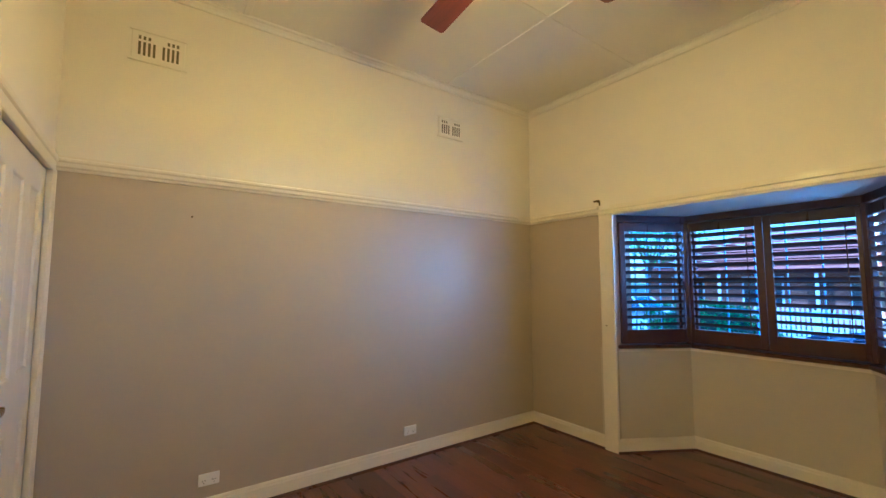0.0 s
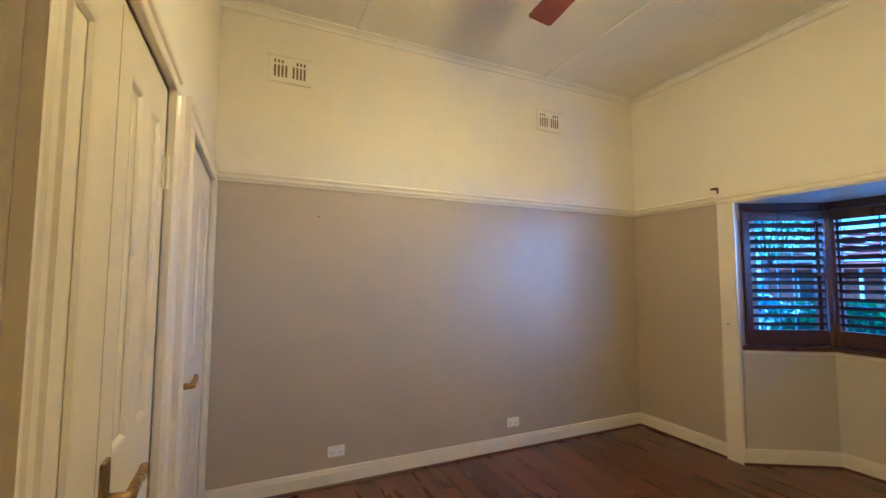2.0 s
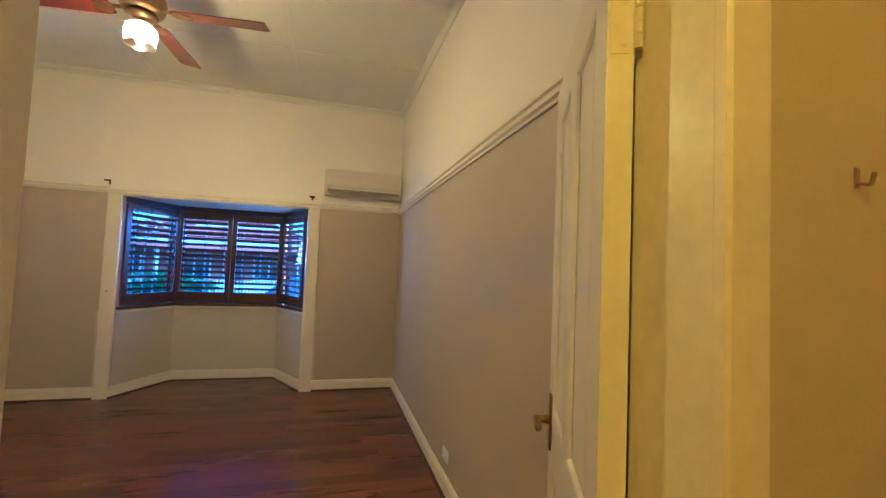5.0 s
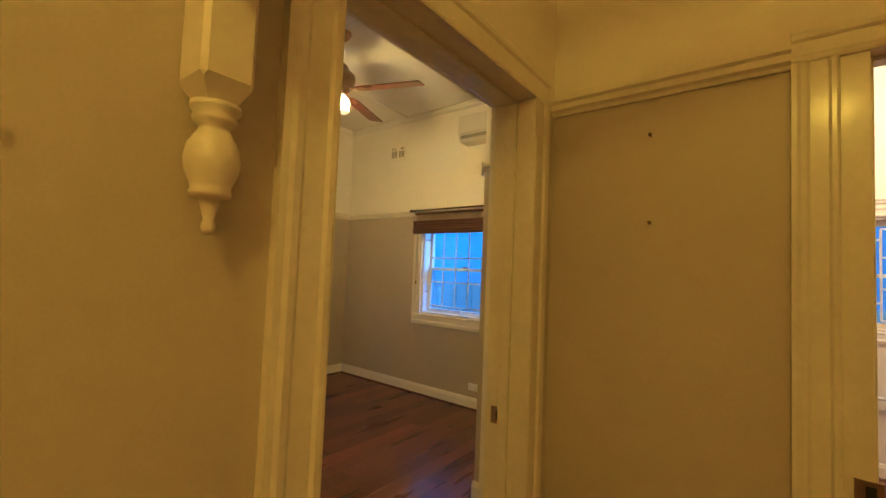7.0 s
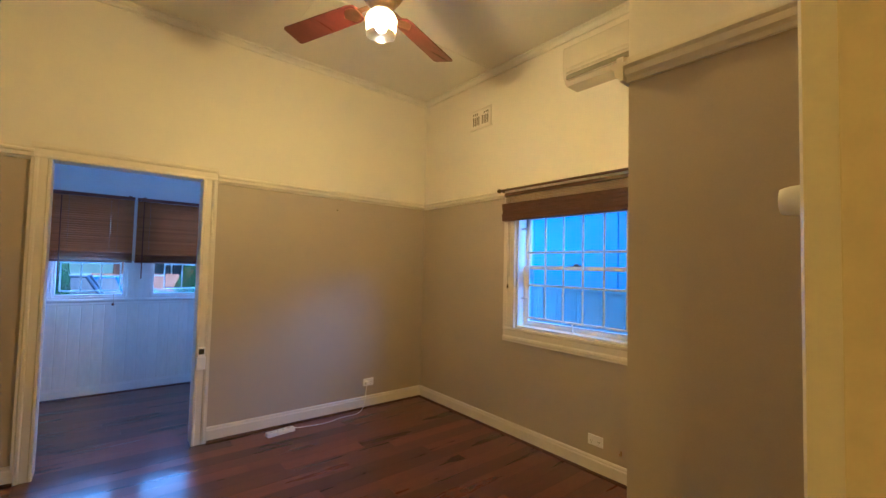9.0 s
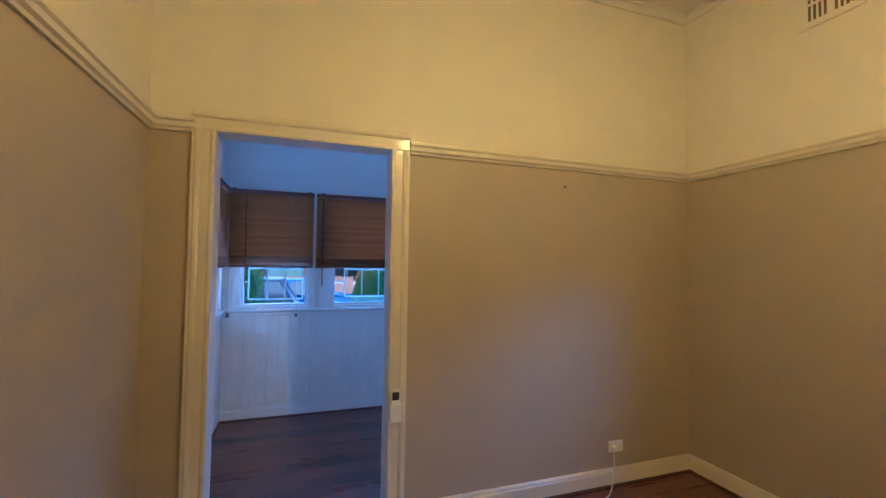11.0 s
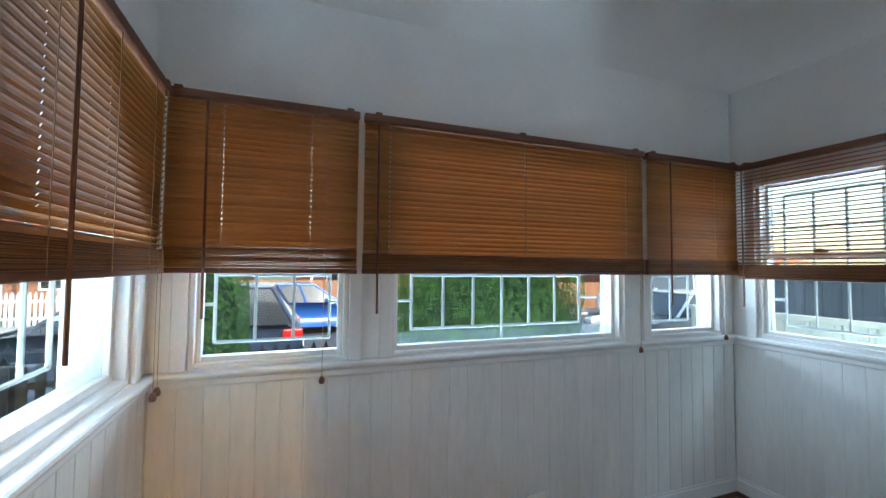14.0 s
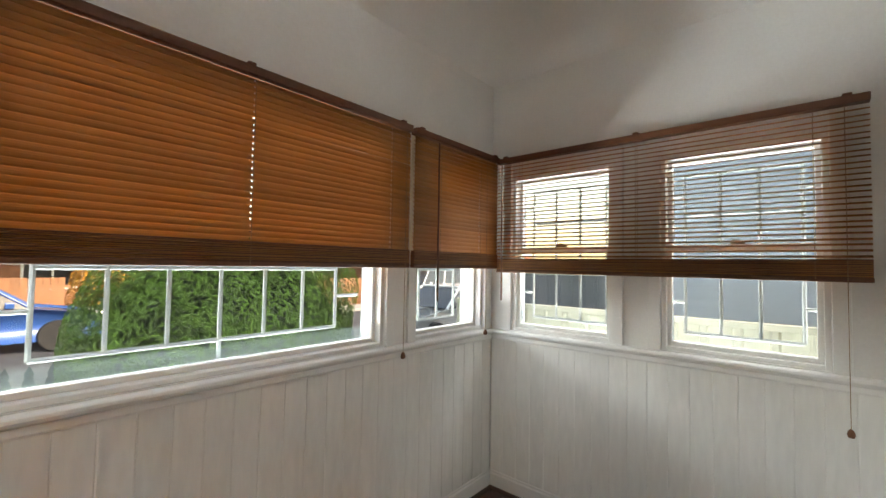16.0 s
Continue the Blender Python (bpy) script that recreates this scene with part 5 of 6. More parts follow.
def casing(axis, u0, u1, z0, z1, v, out, sides="both"):
    """Flat white casings beside a window, from the ledge up."""
    for a, b in ((u0 - 0.055, u0), (u1, u1 + 0.055)):
        bm = boxed(a, min(v, v + out * 0.016), z0, b, max(v, v + out * 0.016), z1, bevel=0.003) if axis == "x" else boxed(min(v, v + out * 0.016), a, z0, max(v, v + out * 0.016), b, z1, bevel=0.003)
        setting("trim_casing", bm, WHITE, "white painted window casing", "trim")


NB = (1.086, 1.361, 1.66, 1.92)
for k, (a, b) in enumerate(((0.385, 1.0), (1.19, 2.535), (2.735, 3.345))):
    wide = k == 1
    framed_window("window_sunroom_%d" % (k + 1), "x", a, b, 0.995, 1.98, 4.97, 5.035, 1, "wide white picture window with security bars" if wide else "white timber sash window with security bars", n=7 if wide else 4, bars=NB if wide else (1.066, *NB[1:]), sash=0.02, grille_v=5.16, inset=0.12 if wide else 0.035, drop=wide)
    casing("x", a, b, 0.993, 2.05, 4.97, -1)
for k, (a, b) in enumerate(((4.205, 4.818), (3.367, 3.975))):
    framed_window("window_sunroom_%d" % (k + 4), "y", a, b, 0.998, 1.948, 3.44, 3.49, 1, "white double-hung window with security bars", meeting=1.49, n=4, bars=(1.075, 1.375, 1.66, 1.86), lock=True, sash=0.02, drop=False, grille_v=3.575, inset=0.05)
    casing("y", a, b, 0.993, 2.05, 3.44, -1)
framed_window("window_sunroom_6", "y", 4.05, 4.82, 0.995, 1.98, 0.25, 0.185, -1, "white timber sash window with security bars", n=5, bars=NB, sash=0.025, grille_v=0.07)
casing("y", 4.05, 4.82, 0.993, 2.06, 0.25, 1)
setting("trim_casing", boxed(0.25, 3.90, 1.0, 0.262, 3.994, 2.06, bevel=0.004), WHITE, "white painted window casing", "trim")

slat_cache = {}


def venetian(x, y, rz, w, top, drop, tilt, label, wand=0.06, cords=(0.18, 0.5, 0.82), stack=15, weights=(), loose=False, gap=False):
    """A timber venetian blind; width along local x, room side along -y. tilt: of the slats; drop: down to its lower edge."""
    ob = thing("venetian_blind", x, y, top, label, "blind", "venetian blinds", rz=rz)
    part("headrail", boxed(0.003, -0.022, -0.032, w - 0.003, 0.022, 0.0, bevel=0.003), BLINDRAIL, ob, "dark stained headrail")
    for c in (0.06, 0.94) if w < 1.2 else (0.04, 0.5, 0.96):
        part("mounting_clip", boxed(w * c - 0.014, -0.024, -0.004, w * c + 0.014, 0.02, 0.009, bevel=0.003), BLINDRAIL, ob)
    pitch, lo = 0.0222, -drop + 0.022 + stack * (0.0058 if gap else 0.0042)
    n = int((-0.052 - lo) / pitch)
    key = (round(w, 3), cords)
    if key not in slat_cache:
        bm = bmesh.new()
        def strip(a, b, ya, yb):
            crown = [(y, 0.0044 * (1 - (y / 0.0145) ** 2)) for y in (ya, yb)]
            va = [bm.verts.new((x, y, z + dz)) for x in (a, b) for dz, c in ((0, crown), (0.0011, crown[::-1])) for y, z in c]
            for f in ((0, 1, 5, 4), (1, 2, 6, 5), (2, 3, 7, 6), (3, 0, 4, 7), (0, 3, 2, 1), (4, 5, 6, 7)):
                bm.faces.new([va[i] for i in f])

        for ya, yb in ((-0.0145, -0.0095), (-0.0095, -0.0035), (0.0035, 0.0095), (0.0095, 0.0145)):
            strip(0.006, w - 0.006, ya, yb)
        stops = [0.006] + [w * c + k * 0.0026 for c in cords for k in (-1, 1)] + [w - 0.006]
        for s0, s1 in zip(stops[::2], stops[1::2]):
            strip(s0, s1, -0.0035, 0.0035)
        bmesh.ops.recalc_face_normals(bm, faces=bm.faces)
        slat_cache[key] = mesh_of(bm, "slat", SLAT)
    rnd = random.Random(int(w * 1000) + int(rz))
    for i in range(n + 1):
        z = lo + pitch * (i + 0.5)
        t = tilt if i > 3 or not loose else tilt * (0.45 + 0.14 * i)
        piece("slat", slat_cache[key], ob, pose(0, 0, z, t + rnd.uniform(-1.8, 1.8), rnd.uniform(-0.04, 0.04), 0))
    for i in range(stack):
        piece("slat", slat_cache[key], ob, pose(0, rnd.uniform(-0.002, 0.002), -drop + 0.022 + i * (0.0058 if gap else 0.0042), rnd.uniform(-9, 9), 0, 0))
    # added dark filler that blocks light between the stacked slats
    if not gap:
        part("slat_stack_filler", boxed(0.006, -0.0125, -drop + 0.018, w - 0.006, 0.0125, -drop + 0.024 + stack * 0.0042, bevel=0.001), BLINDRAIL, ob)
    part("bottom_rail", boxed(0.004, -0.015, -drop, w - 0.004, 0.015, -drop + 0.02, bevel=0.004), BLINDRAIL, ob, "dark stained bottom rail")
    for c in cords:
        for dy in (-0.0165, 0.0165):
            part("ladder_cord", rod((w * c, dy, -0.04), (w * c, dy, -drop + 0.01), 0.0011, seg=5), CORDMAT, ob)
    if wand:
        part("wand", rod((wand, -0.03, -0.045), (wand + 0.004, -0.03, -drop - 0.17), 0.0045, 0.0055, seg=8), BLINDRAIL, ob, "slim dark tilt wand")
    for wx, wz in weights:
        part("pull_cord", rod((wx, -0.028, -0.04), (wx, -0.028, wz - top + 0.012), 0.0013, seg=5), CORDMAT, ob)
        part("cord_knob", lathe([(0.0, 0), (0.009, 0.001), (0.012, 0.009), (0.011, 0.02), (0.005, 0.03), (0.0, 0.032)], seg=12, m=Matrix.Translation((wx, -0.028, wz - top - 0.02))), BLINDRAIL, ob, "small turned timber cord knob", smooth=True)
    return ob


BLINDRAIL = mat("stained_blind_rail", (0.14, 0.050, 0.020), 0.5, vary=0.2, scale=6, stretch=(0.2, 3, 3), coat=0.03, fine=0.1)
CORDMAT = mat("tan_blind_cord", (0.34, 0.22, 0.12), 0.8, vary=0.1)
venetian(0.30, 4.905, 0, 0.725, 2.072, 0.70, 64, "brown timber venetian blind lowered halfway, slats closed", wand=0.144, cords=(0.275, 0.726), weights=((0.585, 0.945),), gap=True)
venetian(1.04, 4.905, 0, 1.585, 2.072, 0.70, 67, "wide brown timber venetian blind, slats closed", wand=0.062, cords=(0.076, 0.512, 0.92), weights=((1.535, 0.965),))
venetian(2.645, 4.905, 0, 0.75, 2.072, 0.70, 66, "brown timber venetian blind lowered halfway, slats closed", wand=0.16, cords=(0.26, 0.74), weights=((0.60, 1.0),))
venetian(3.395, 4.90, -90, 1.65, 2.06, 0.71, 14, "brown timber venetian blind with its slats open", wand=0.05, cords=(0.10, 0.5, 0.90), weights=((1.575, 0.80),))
venetian(0.305, 3.935, 90, 0.955, 2.06, 0.69, -66, "brown timber venetian blind hanging at the side window", wand=0.22, weights=((0.825, 0.965), (0.87, 0.97)), loose=True)

power_outlet(1.95, 4.958, 0.225, 0, label="white power outlet on the lined sunroom wall")
ob = thing("cable_stub", 1.90, 4.93, 0.05, "dark coaxial cable stub by the skirting", "cable")
part("socket_body", rod((0, 0.02, 0), (0, -0.012, 0.004), 0.016, seg=14), GREYSLOT, ob)
part("cable_end", rod((0, -0.012, 0.004), (0.004, -0.04, -0.01), 0.006, seg=10), STEEL, ob)
ob = thing("downlight", 2.26, 4.30, SUN_Z, "recessed round ceiling downlight, switched off", "downlight")
part("trim_ring", lathe([(0.040, 0.0), (0.055, 0.0), (0.054, -0.005), (0.042, -0.007)], seg=24), STEEL, ob, smooth=True)
part("lens", lathe([(0.0, -0.001), (0.040, -0.001), (0.038, -0.003), (0.0, -0.003)], seg=24), GREYSLOT, ob)


def misted_glass():
    """Dusty bloom along the foot of a pane: dense at the sill, gone a hand's breadth up."""
    m = bpy.data.materials.new("dusty_glass_bloom")
    m.use_nodes = True
    n, l = m.node_tree.nodes, m.node_tree.links
    b = n["Principled BSDF"]
    b.inputs["Base Color"].default_value = (0.36, 0.44, 0.43, 1)
    b.inputs["Roughness"].default_value = 0.9
    tc, sep, rng, nz, mul, tr, tl, mx, mx2 = [n.new("ShaderNode" + k) for k in ("TexCoord", "SeparateXYZ", "MapRange", "TexNoise", "Math", "BsdfTransparent", "BsdfTranslucent", "MixShader", "MixShader")]
    nz.inputs["Scale"].default_value = 9
    nz.inputs["Detail"].default_value = 6
    rng.inputs["From Min"].default_value, rng.inputs["From Max"].default_value = 1.02, 1.10
    rng.inputs["To Min"].default_value, rng.inputs["To Max"].default_value = 0.75, 0.0
    mul.operation = "MULTIPLY"
    mul.use_clamp = True
    tl.inputs[0].default_value = (0.36, 0.45, 0.44, 1)
    l.new(tc.outputs["Object"], sep.inputs[0])
    l.new(tc.outputs["Object"], nz.inputs["Vector"])
    l.new(sep.outputs["Z"], rng.inputs["Value"])
    l.new(rng.outputs[0], mul.inputs[0])
    l.new(nz.outputs["Fac"], mul.inputs[1])
    mx2.inputs[0].default_value = 0.6
    l.new(b.outputs[0], mx2.inputs[1])
    l.new(tl.outputs[0], mx2.inputs[2])
    l.new(mul.outputs[0], mx.inputs[0])
    l.new(tr.outputs[0], mx.inputs[1])
    l.new(mx2.outputs[0], mx.inputs[2])
    l.new(mx.outputs[0], n["Material Output"].inputs[0])
    return m


bloom = part("dust_bloom", boxed(1.235, 5.0275, 1.036, 2.49, 5.0285, 1.11), misted_glass(), bpy.data.objects["window_sunroom_2"], "pale dusty bloom on the glass")
bloom.visible_shadow = False


# ---- outdoors ----
ASPHALT = mat("asphalt", (0.055, 0.055, 0.058), 0.85, vary=0.2, scale=0.8, bump=0.5, bump_scale=90, fine=0.2)
CONCRETE = mat("pale_concrete", (0.34, 0.33, 0.31), 0.85, vary=0.12, scale=2, bump=0.2, bump_scale=60, fine=0.08)
def leaf_mat(name, colour, glow_through):
    """A leaf that lets some light through; each leaf has its own tone."""
    m = mat(name, colour, 0.42, vary=0.3, scale=3.0, fine=0.15, bump_scale=14)
    n, l = m.node_tree.nodes, m.node_tree.links
    b = n["Principled BSDF"]
    src = b.inputs["Base Color"].links[0].from_socket
    geo, rng, hsv = n.new("ShaderNodeNewGeometry"), n.new("ShaderNodeMapRange"), n.new("ShaderNodeHueSaturation")
    rng.inputs["To Min"].default_value, rng.inputs["To Max"].default_value = 0.35, 1.9
    l.new(geo.outputs["Random Per Island"], rng.inputs["Value"])
    l.new(rng.outputs[0], hsv.inputs["Value"])
    l.new(src, hsv.inputs["Color"])
    l.new(hsv.outputs[0], b.inputs["Base Color"])
    tr, mx = n.new("ShaderNodeBsdfTranslucent"), n.new("ShaderNodeMixShader")
    tr.inputs[0].default_value = (*glow_through, 1)
    mx.inputs[0].default_value = 0.28
    l.new(b.outputs[0], mx.inputs[1])
    l.new(tr.outputs[0], mx.inputs[2])
    l.new(mx.outputs[0], n["Material Output"].inputs[0])
    return m


LEAF = leaf_mat("glossy_green_leaf", (0.125, 0.225, 0.042), (0.20, 0.40, 0.05))
AUTUMN = leaf_mat("yellow_orange_leaf", (0.45, 0.22, 0.04), (0.6, 0.3, 0.04))
BARK = mat("grey_brown_bark", (0.10, 0.075, 0.055), 0.9, vary=0.3, scale=8, bump=0.6, bump_scale=40, stretch=(1, 1, 0.25))
BLACKPAINT = mat("black_picket_paint", (0.012, 0.013, 0.014), 0.5, vary=0.2)
PICKETWHITE = mat("white_picket_paint", (0.75, 0.75, 0.72), 0.55, vary=0.08)
ORANGEWOOD = mat("orange_stained_fence_timber", (0.30, 0.13, 0.06), 0.65, vary=0.2, stretch=(1, 1, 0.2), rand=0.15)
BEIGESTEEL = mat("beige_steel_fence", (0.62, 0.58, 0.46), 0.5, vary=0.05, scale=2)
GREYSTEEL = mat("dark_grey_steel_fence", (0.20, 0.21, 0.225), 0.5, vary=0.06, scale=2)
WEATHER = mat("pale_blue_grey_cladding", (0.46, 0.53, 0.61), 0.55, vary=0.04, scale=2, stretch=(1, 0.2, 2), rand=0.03)
BRICK = mat("red_brown_brickwork", (0.30, 0.13, 0.075), 0.85, vary=0.2, scale=6, bump=0.4, bump_scale=30, fine=0.2)
TERRA = mat("terracotta_roof_tile", (0.42, 0.13, 0.065), 0.75, vary=0.2, scale=3, bump=0.3, bump_scale=14, rand=0.12, fine=0.12)
CARBLUE = mat("dark_blue_car_paint", (0.035, 0.050, 0.085), 0.35, 0.1, vary=0.04, scale=3, coat=0.25)
CARSKY = mat("bright_blue_car_paint", (0.02, 0.09, 0.32), 0.34, 0.1, vary=0.04, scale=3, coat=0.25)
CARWHITE = mat("white_car_paint", (0.74, 0.75, 0.76), 0.25, vary=0.02, scale=3, coat=1.0)
TYRE = mat("black_rubber", (0.018, 0.018, 0.018), 0.8, vary=0.1)
CARGLASS = mat("dark_car_glass", (0.03, 0.035, 0.04), 0.06, vary=0.05, coat=0.5)
TAIL = mat("red_tail_light_plastic", (0.55, 0.02, 0.015), 0.2, vary=0.05, coat=0.6)
HEAD = mat("clear_head_light_plastic", (0.65, 0.66, 0.66), 0.15, vary=0.05, coat=0.6)
GZ = -0.6

setting("pavement_near", boxed(-60, 8.55, -0.68, 60, 9.5, GZ + 0.03), CONCRETE, "pale concrete footpath", "pavement")
setting("road", boxed(-120, 9.62, -0.70, 120, 17.6, GZ + 0.012), ASPHALT, "grey asphalt street", "road")
setting("kerb_near", boxed(-60, 9.5, -0.70, 60, 9.62, GZ + 0.04, bevel=0.015), CONCRETE, "concrete kerb", "kerb")
setting("kerb_far", boxed(-60, 17.6, -0.70, 60, 17.72, GZ + 0.12, bevel=0.015), CONCRETE, "concrete kerb", "kerb")
setting("pavement_far", boxed(-60, 17.72, -0.70, 60, 19.2, GZ + 0.09), CONCRETE, "pale concrete footpath", "pavement")


def leaves(points, normals, size, seed):
    """A mesh of small folded leaves at the points, turned mostly along the normals."""
    rs = np.random.RandomState(seed)
    n = len(points)
    d = normals + rs.normal(0, 0.55, (n, 3))
    d /= np.linalg.norm(d, axis=1)[:, None]
    a = np.cross(d, rs.normal(0, 1, (n, 3)))
    a /= np.linalg.norm(a, axis=1)[:, None]
    b = np.cross(d, a)
    s = size * rs.uniform(0.6, 1.3, (n, 1))
    tip, base = points + a * s, points - a * s
    fold = d * s * 0.22
    l, r = points + b * s * 0.33 + fold, points - b * s * 0.33 + fold
    co = np.stack([base, l, tip, r], 1).reshape(-1, 3)
    k = np.arange(n) * 4
    faces = np.concatenate([np.stack([k, k + 1, k + 2], 1), np.stack([k, k + 2, k + 3], 1)])
    me = bpy.data.meshes.new("leaves")
    me.from_pydata(co.tolist(), [], faces.tolist())
    return me


def crown_points(count, centre, radii, seed, lumps=7, square=3.0):
    """Points in a shell with an uneven outline: a rounded box broken by lumps, with gaps."""
    rs = np.random.RandomState(seed)
    v = rs.normal(0, 1, (count, 3))
    v /= np.linalg.norm(v, axis=1)[:, None]
    r = 1 / (np.abs(v) ** square).sum(1) ** (1 / square)
    bump = np.ones(count)
    for k in range(lumps * 4):
        c = rs.normal(0, 1, 3)
        c /= np.linalg.norm(c)
        bump += rs.uniform(-0.09, 0.12) * np.exp(-((v - c) ** 2).sum(1) / 0.05)
    depth = 1 - 0.32 * rs.uniform(0, 1, count) ** 2.2
    p = v * (r * bump * depth)[:, None]
    return p * np.array(radii) + np.array(centre), v


def shrub(name, centre, radii, count, size, label, material, seed, category="hedge", square=3.4):
    ob = thing(name, centre[0], centre[1], GZ, label, category)
    c = (0, 0, centre[2] - GZ)
    p, nrm = crown_points(count, c, radii, seed, square=square)
    keep = p[:, 2] > 0.03
    me = leaves(p[keep], nrm[keep], size, seed)
    me.materials.append(material)
    o = new("crown", me)
    o.parent = ob
    # dark solid core stands for the shade deep between the leaves
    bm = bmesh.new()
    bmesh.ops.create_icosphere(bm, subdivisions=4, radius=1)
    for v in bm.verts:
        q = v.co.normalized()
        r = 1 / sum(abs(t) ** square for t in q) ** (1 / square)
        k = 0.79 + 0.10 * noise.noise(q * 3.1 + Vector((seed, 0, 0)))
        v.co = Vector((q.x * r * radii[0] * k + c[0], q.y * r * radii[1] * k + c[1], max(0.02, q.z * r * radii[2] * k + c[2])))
    part("dark_core", bm, LEAFSHADE, ob, smooth=True)
    bm = bmesh.new()
    rs = random.Random(seed)
    for k in range(5):
        x, y = rs.uniform(-0.5, 0.5) * radii[0], rs.uniform(-0.4, 0.4) * radii[1]
        cyl(bm, (x, y, 0), (x * 1.2, y * 1.1, c[2]), 0.03, 0.015, 7)
    part("trunk", bm, BARK, ob)
    return ob


# leaf green darkened to paint the shade inside a crown
LEAFSHADE = mat("leaf_core_painted_shade", (0.02, 0.038, 0.010), 0.8, vary=0.4, scale=6, bump=0.8, bump_scale=14, fine=0.3)
shrub("hedge", (2.80, 7.3, 0.62), (1.17, 0.60, 1.02), 42000, 0.029, "dense clipped green hedge in the front garden", LEAF, 11, square=2.4)
shrub("garden_bush", (-0.06, 7.2, 0.62), (0.48, 0.45, 1.10), 20000, 0.023, "tall green garden bush beside the fence", LEAF, 12)
shrub("autumn_shrub", (4.6, 20.6, 0.5), (1.3, 0.9, 1.2), 3500, 0.085, "yellow and orange autumn shrub across the street", AUTUMN, 14, "shrub", 2.2)
shrub("autumn_shrub", (9.6, 20.8, 0.7), (1.7, 1.0, 1.4), 3500, 0.09, "yellow and orange autumn shrub across the street", AUTUMN, 15, "shrub", 2.2)
shrub("garden_bush", (-3.6, 7.4, 0.25), (0.9, 0.6, 0.9), 5000, 0.05, "rounded green garden bush before the bay window", LEAF, 16)


def tree(x, y, height, spread, count, label, material, seed):
    ob = thing("tree", x, y, GZ, label, "tree")
    rs = random.Random(seed)
    bm = bmesh.new()
    cyl(bm, (0, 0, 0), (0.1, 0.05, height * 0.42), 0.16, 0.10, 10)
    tips = []
    for k in range(9):
        a, h = k * 2.4 + rs.uniform(-0.3, 0.3), height * rs.uniform(0.34, 0.5)
        tip = (math.cos(a) * spread * rs.uniform(0.45, 0.8), math.sin(a) * spread * rs.uniform(0.45, 0.8), height * rs.uniform(0.6, 0.95))
        cyl(bm, (0.08, 0.04, h), tip, 0.06, 0.015, 7)
        tips.append(tip)
    part("trunk", bm, BARK, ob)
    pts, nrm = [], []
    for k, tip in enumerate(tips + [(0, 0, height * 0.85)]):
        p, n = crown_points(count // 10, tip, (spread * 0.46, spread * 0.46, height * 0.20), seed + k, square=2.0)
        pts.append(p)
        nrm.append(n)
    me = leaves(np.concatenate(pts), np.concatenate(nrm), 0.10, seed)
    me.materials.append(material)
    o = new("crown", me)
    o.parent = ob


tree(-8.5, 8.8, 5.2, 2.3, 9000, "leafy green street-side garden tree", LEAF, 31)
tree(-12.0, 21.5, 7.0, 3.0, 8000, "leafy green tree across the street", LEAF, 32)
tree(13.5, 22.5, 6.0, 2.6, 7000, "leafy tree turning yellow across the street", AUTUMN, 33)


def picket_fence(name, x0, x1, y, height, material, label, pitch=0.125, width=0.075):
    ob = thing(name, x0, y, GZ, label, "fence")
    bm = bmesh.new()
    out = [(-width / 2, 0.05), (width / 2, 0.05), (width / 2, height - 0.13), (width * 0.28, height - 0.10), (width * 0.42, height - 0.07), (0, height), (-width * 0.42, height - 0.07), (-width * 0.28, height - 0.10), (-width / 2, height - 0.13)]
    va = [bm.verts.new((x, -0.009, z)) for x, z in out]
    vb = [bm.verts.new((x, 0.009, z)) for x, z in out]
    bm.faces.new(va)
    bm.faces.new(vb[::-1])
    for i in range(len(out)):
        bm.faces.new((va[i], va[(i + 1) % 9], vb[(i + 1) % 9], vb[i]))
    bmesh.ops.recalc_face_normals(bm, faces=bm.faces)
    me = mesh_of(bm, "picket", material)
    for i in range(int((x1 - x0) / pitch)):
        piece("picket", me, ob, Matrix.Translation((pitch * (i + 0.5), -0.028, 0)))
    for z in (0.25, height - 0.32):
        part("fence_rail", boxed(0, -0.018, z, x1 - x0, 0.018, z + 0.07), material, ob)
    for k in range(int((x1 - x0) / 2.2) + 1):
        part("post", boxed(k * 2.2, 0.02, 0, k * 2.2 + 0.09, 0.11, height - 0.08), material, ob)


picket_fence("picket_fence", -3.9, 4.75, 8.1, 1.14, BLACKPAINT, "black painted timber picket fence along the footpath", pitch=0.135)
picket_fence("picket_fence", -16.0, -3.0, 19.4, 1.1, PICKETWHITE, "white painted picket fence across the street", pitch=0.14)


def board_fence(name, x0, x1, y, height, label):
    ob = thing(name, x0, y, GZ, label, "fence")
    me = mesh_of(boxed(0, -0.01, 0.03, 0.14, 0.01, height, bevel=0), "fence_board", ORANGEWOOD)
    for i in range(int((x1 - x0) / 0.155)):
        piece("fence_board", me, ob, Matrix.Translation((i * 0.155, 0, 0)))
    for z in (0.3, height - 0.3):
        part("fence_rail", boxed(0, 0.011, z, x1 - x0, 0.05, z + 0.09), ORANGEWOOD, ob)


board_fence("timber_fence", -2.8, 3.2, 19.5, 1.45, "orange stained timber fence across the street")
board_fence("timber_fence", 6.2, 22.0, 19.8, 1.3, "orange stained timber fence across the street")


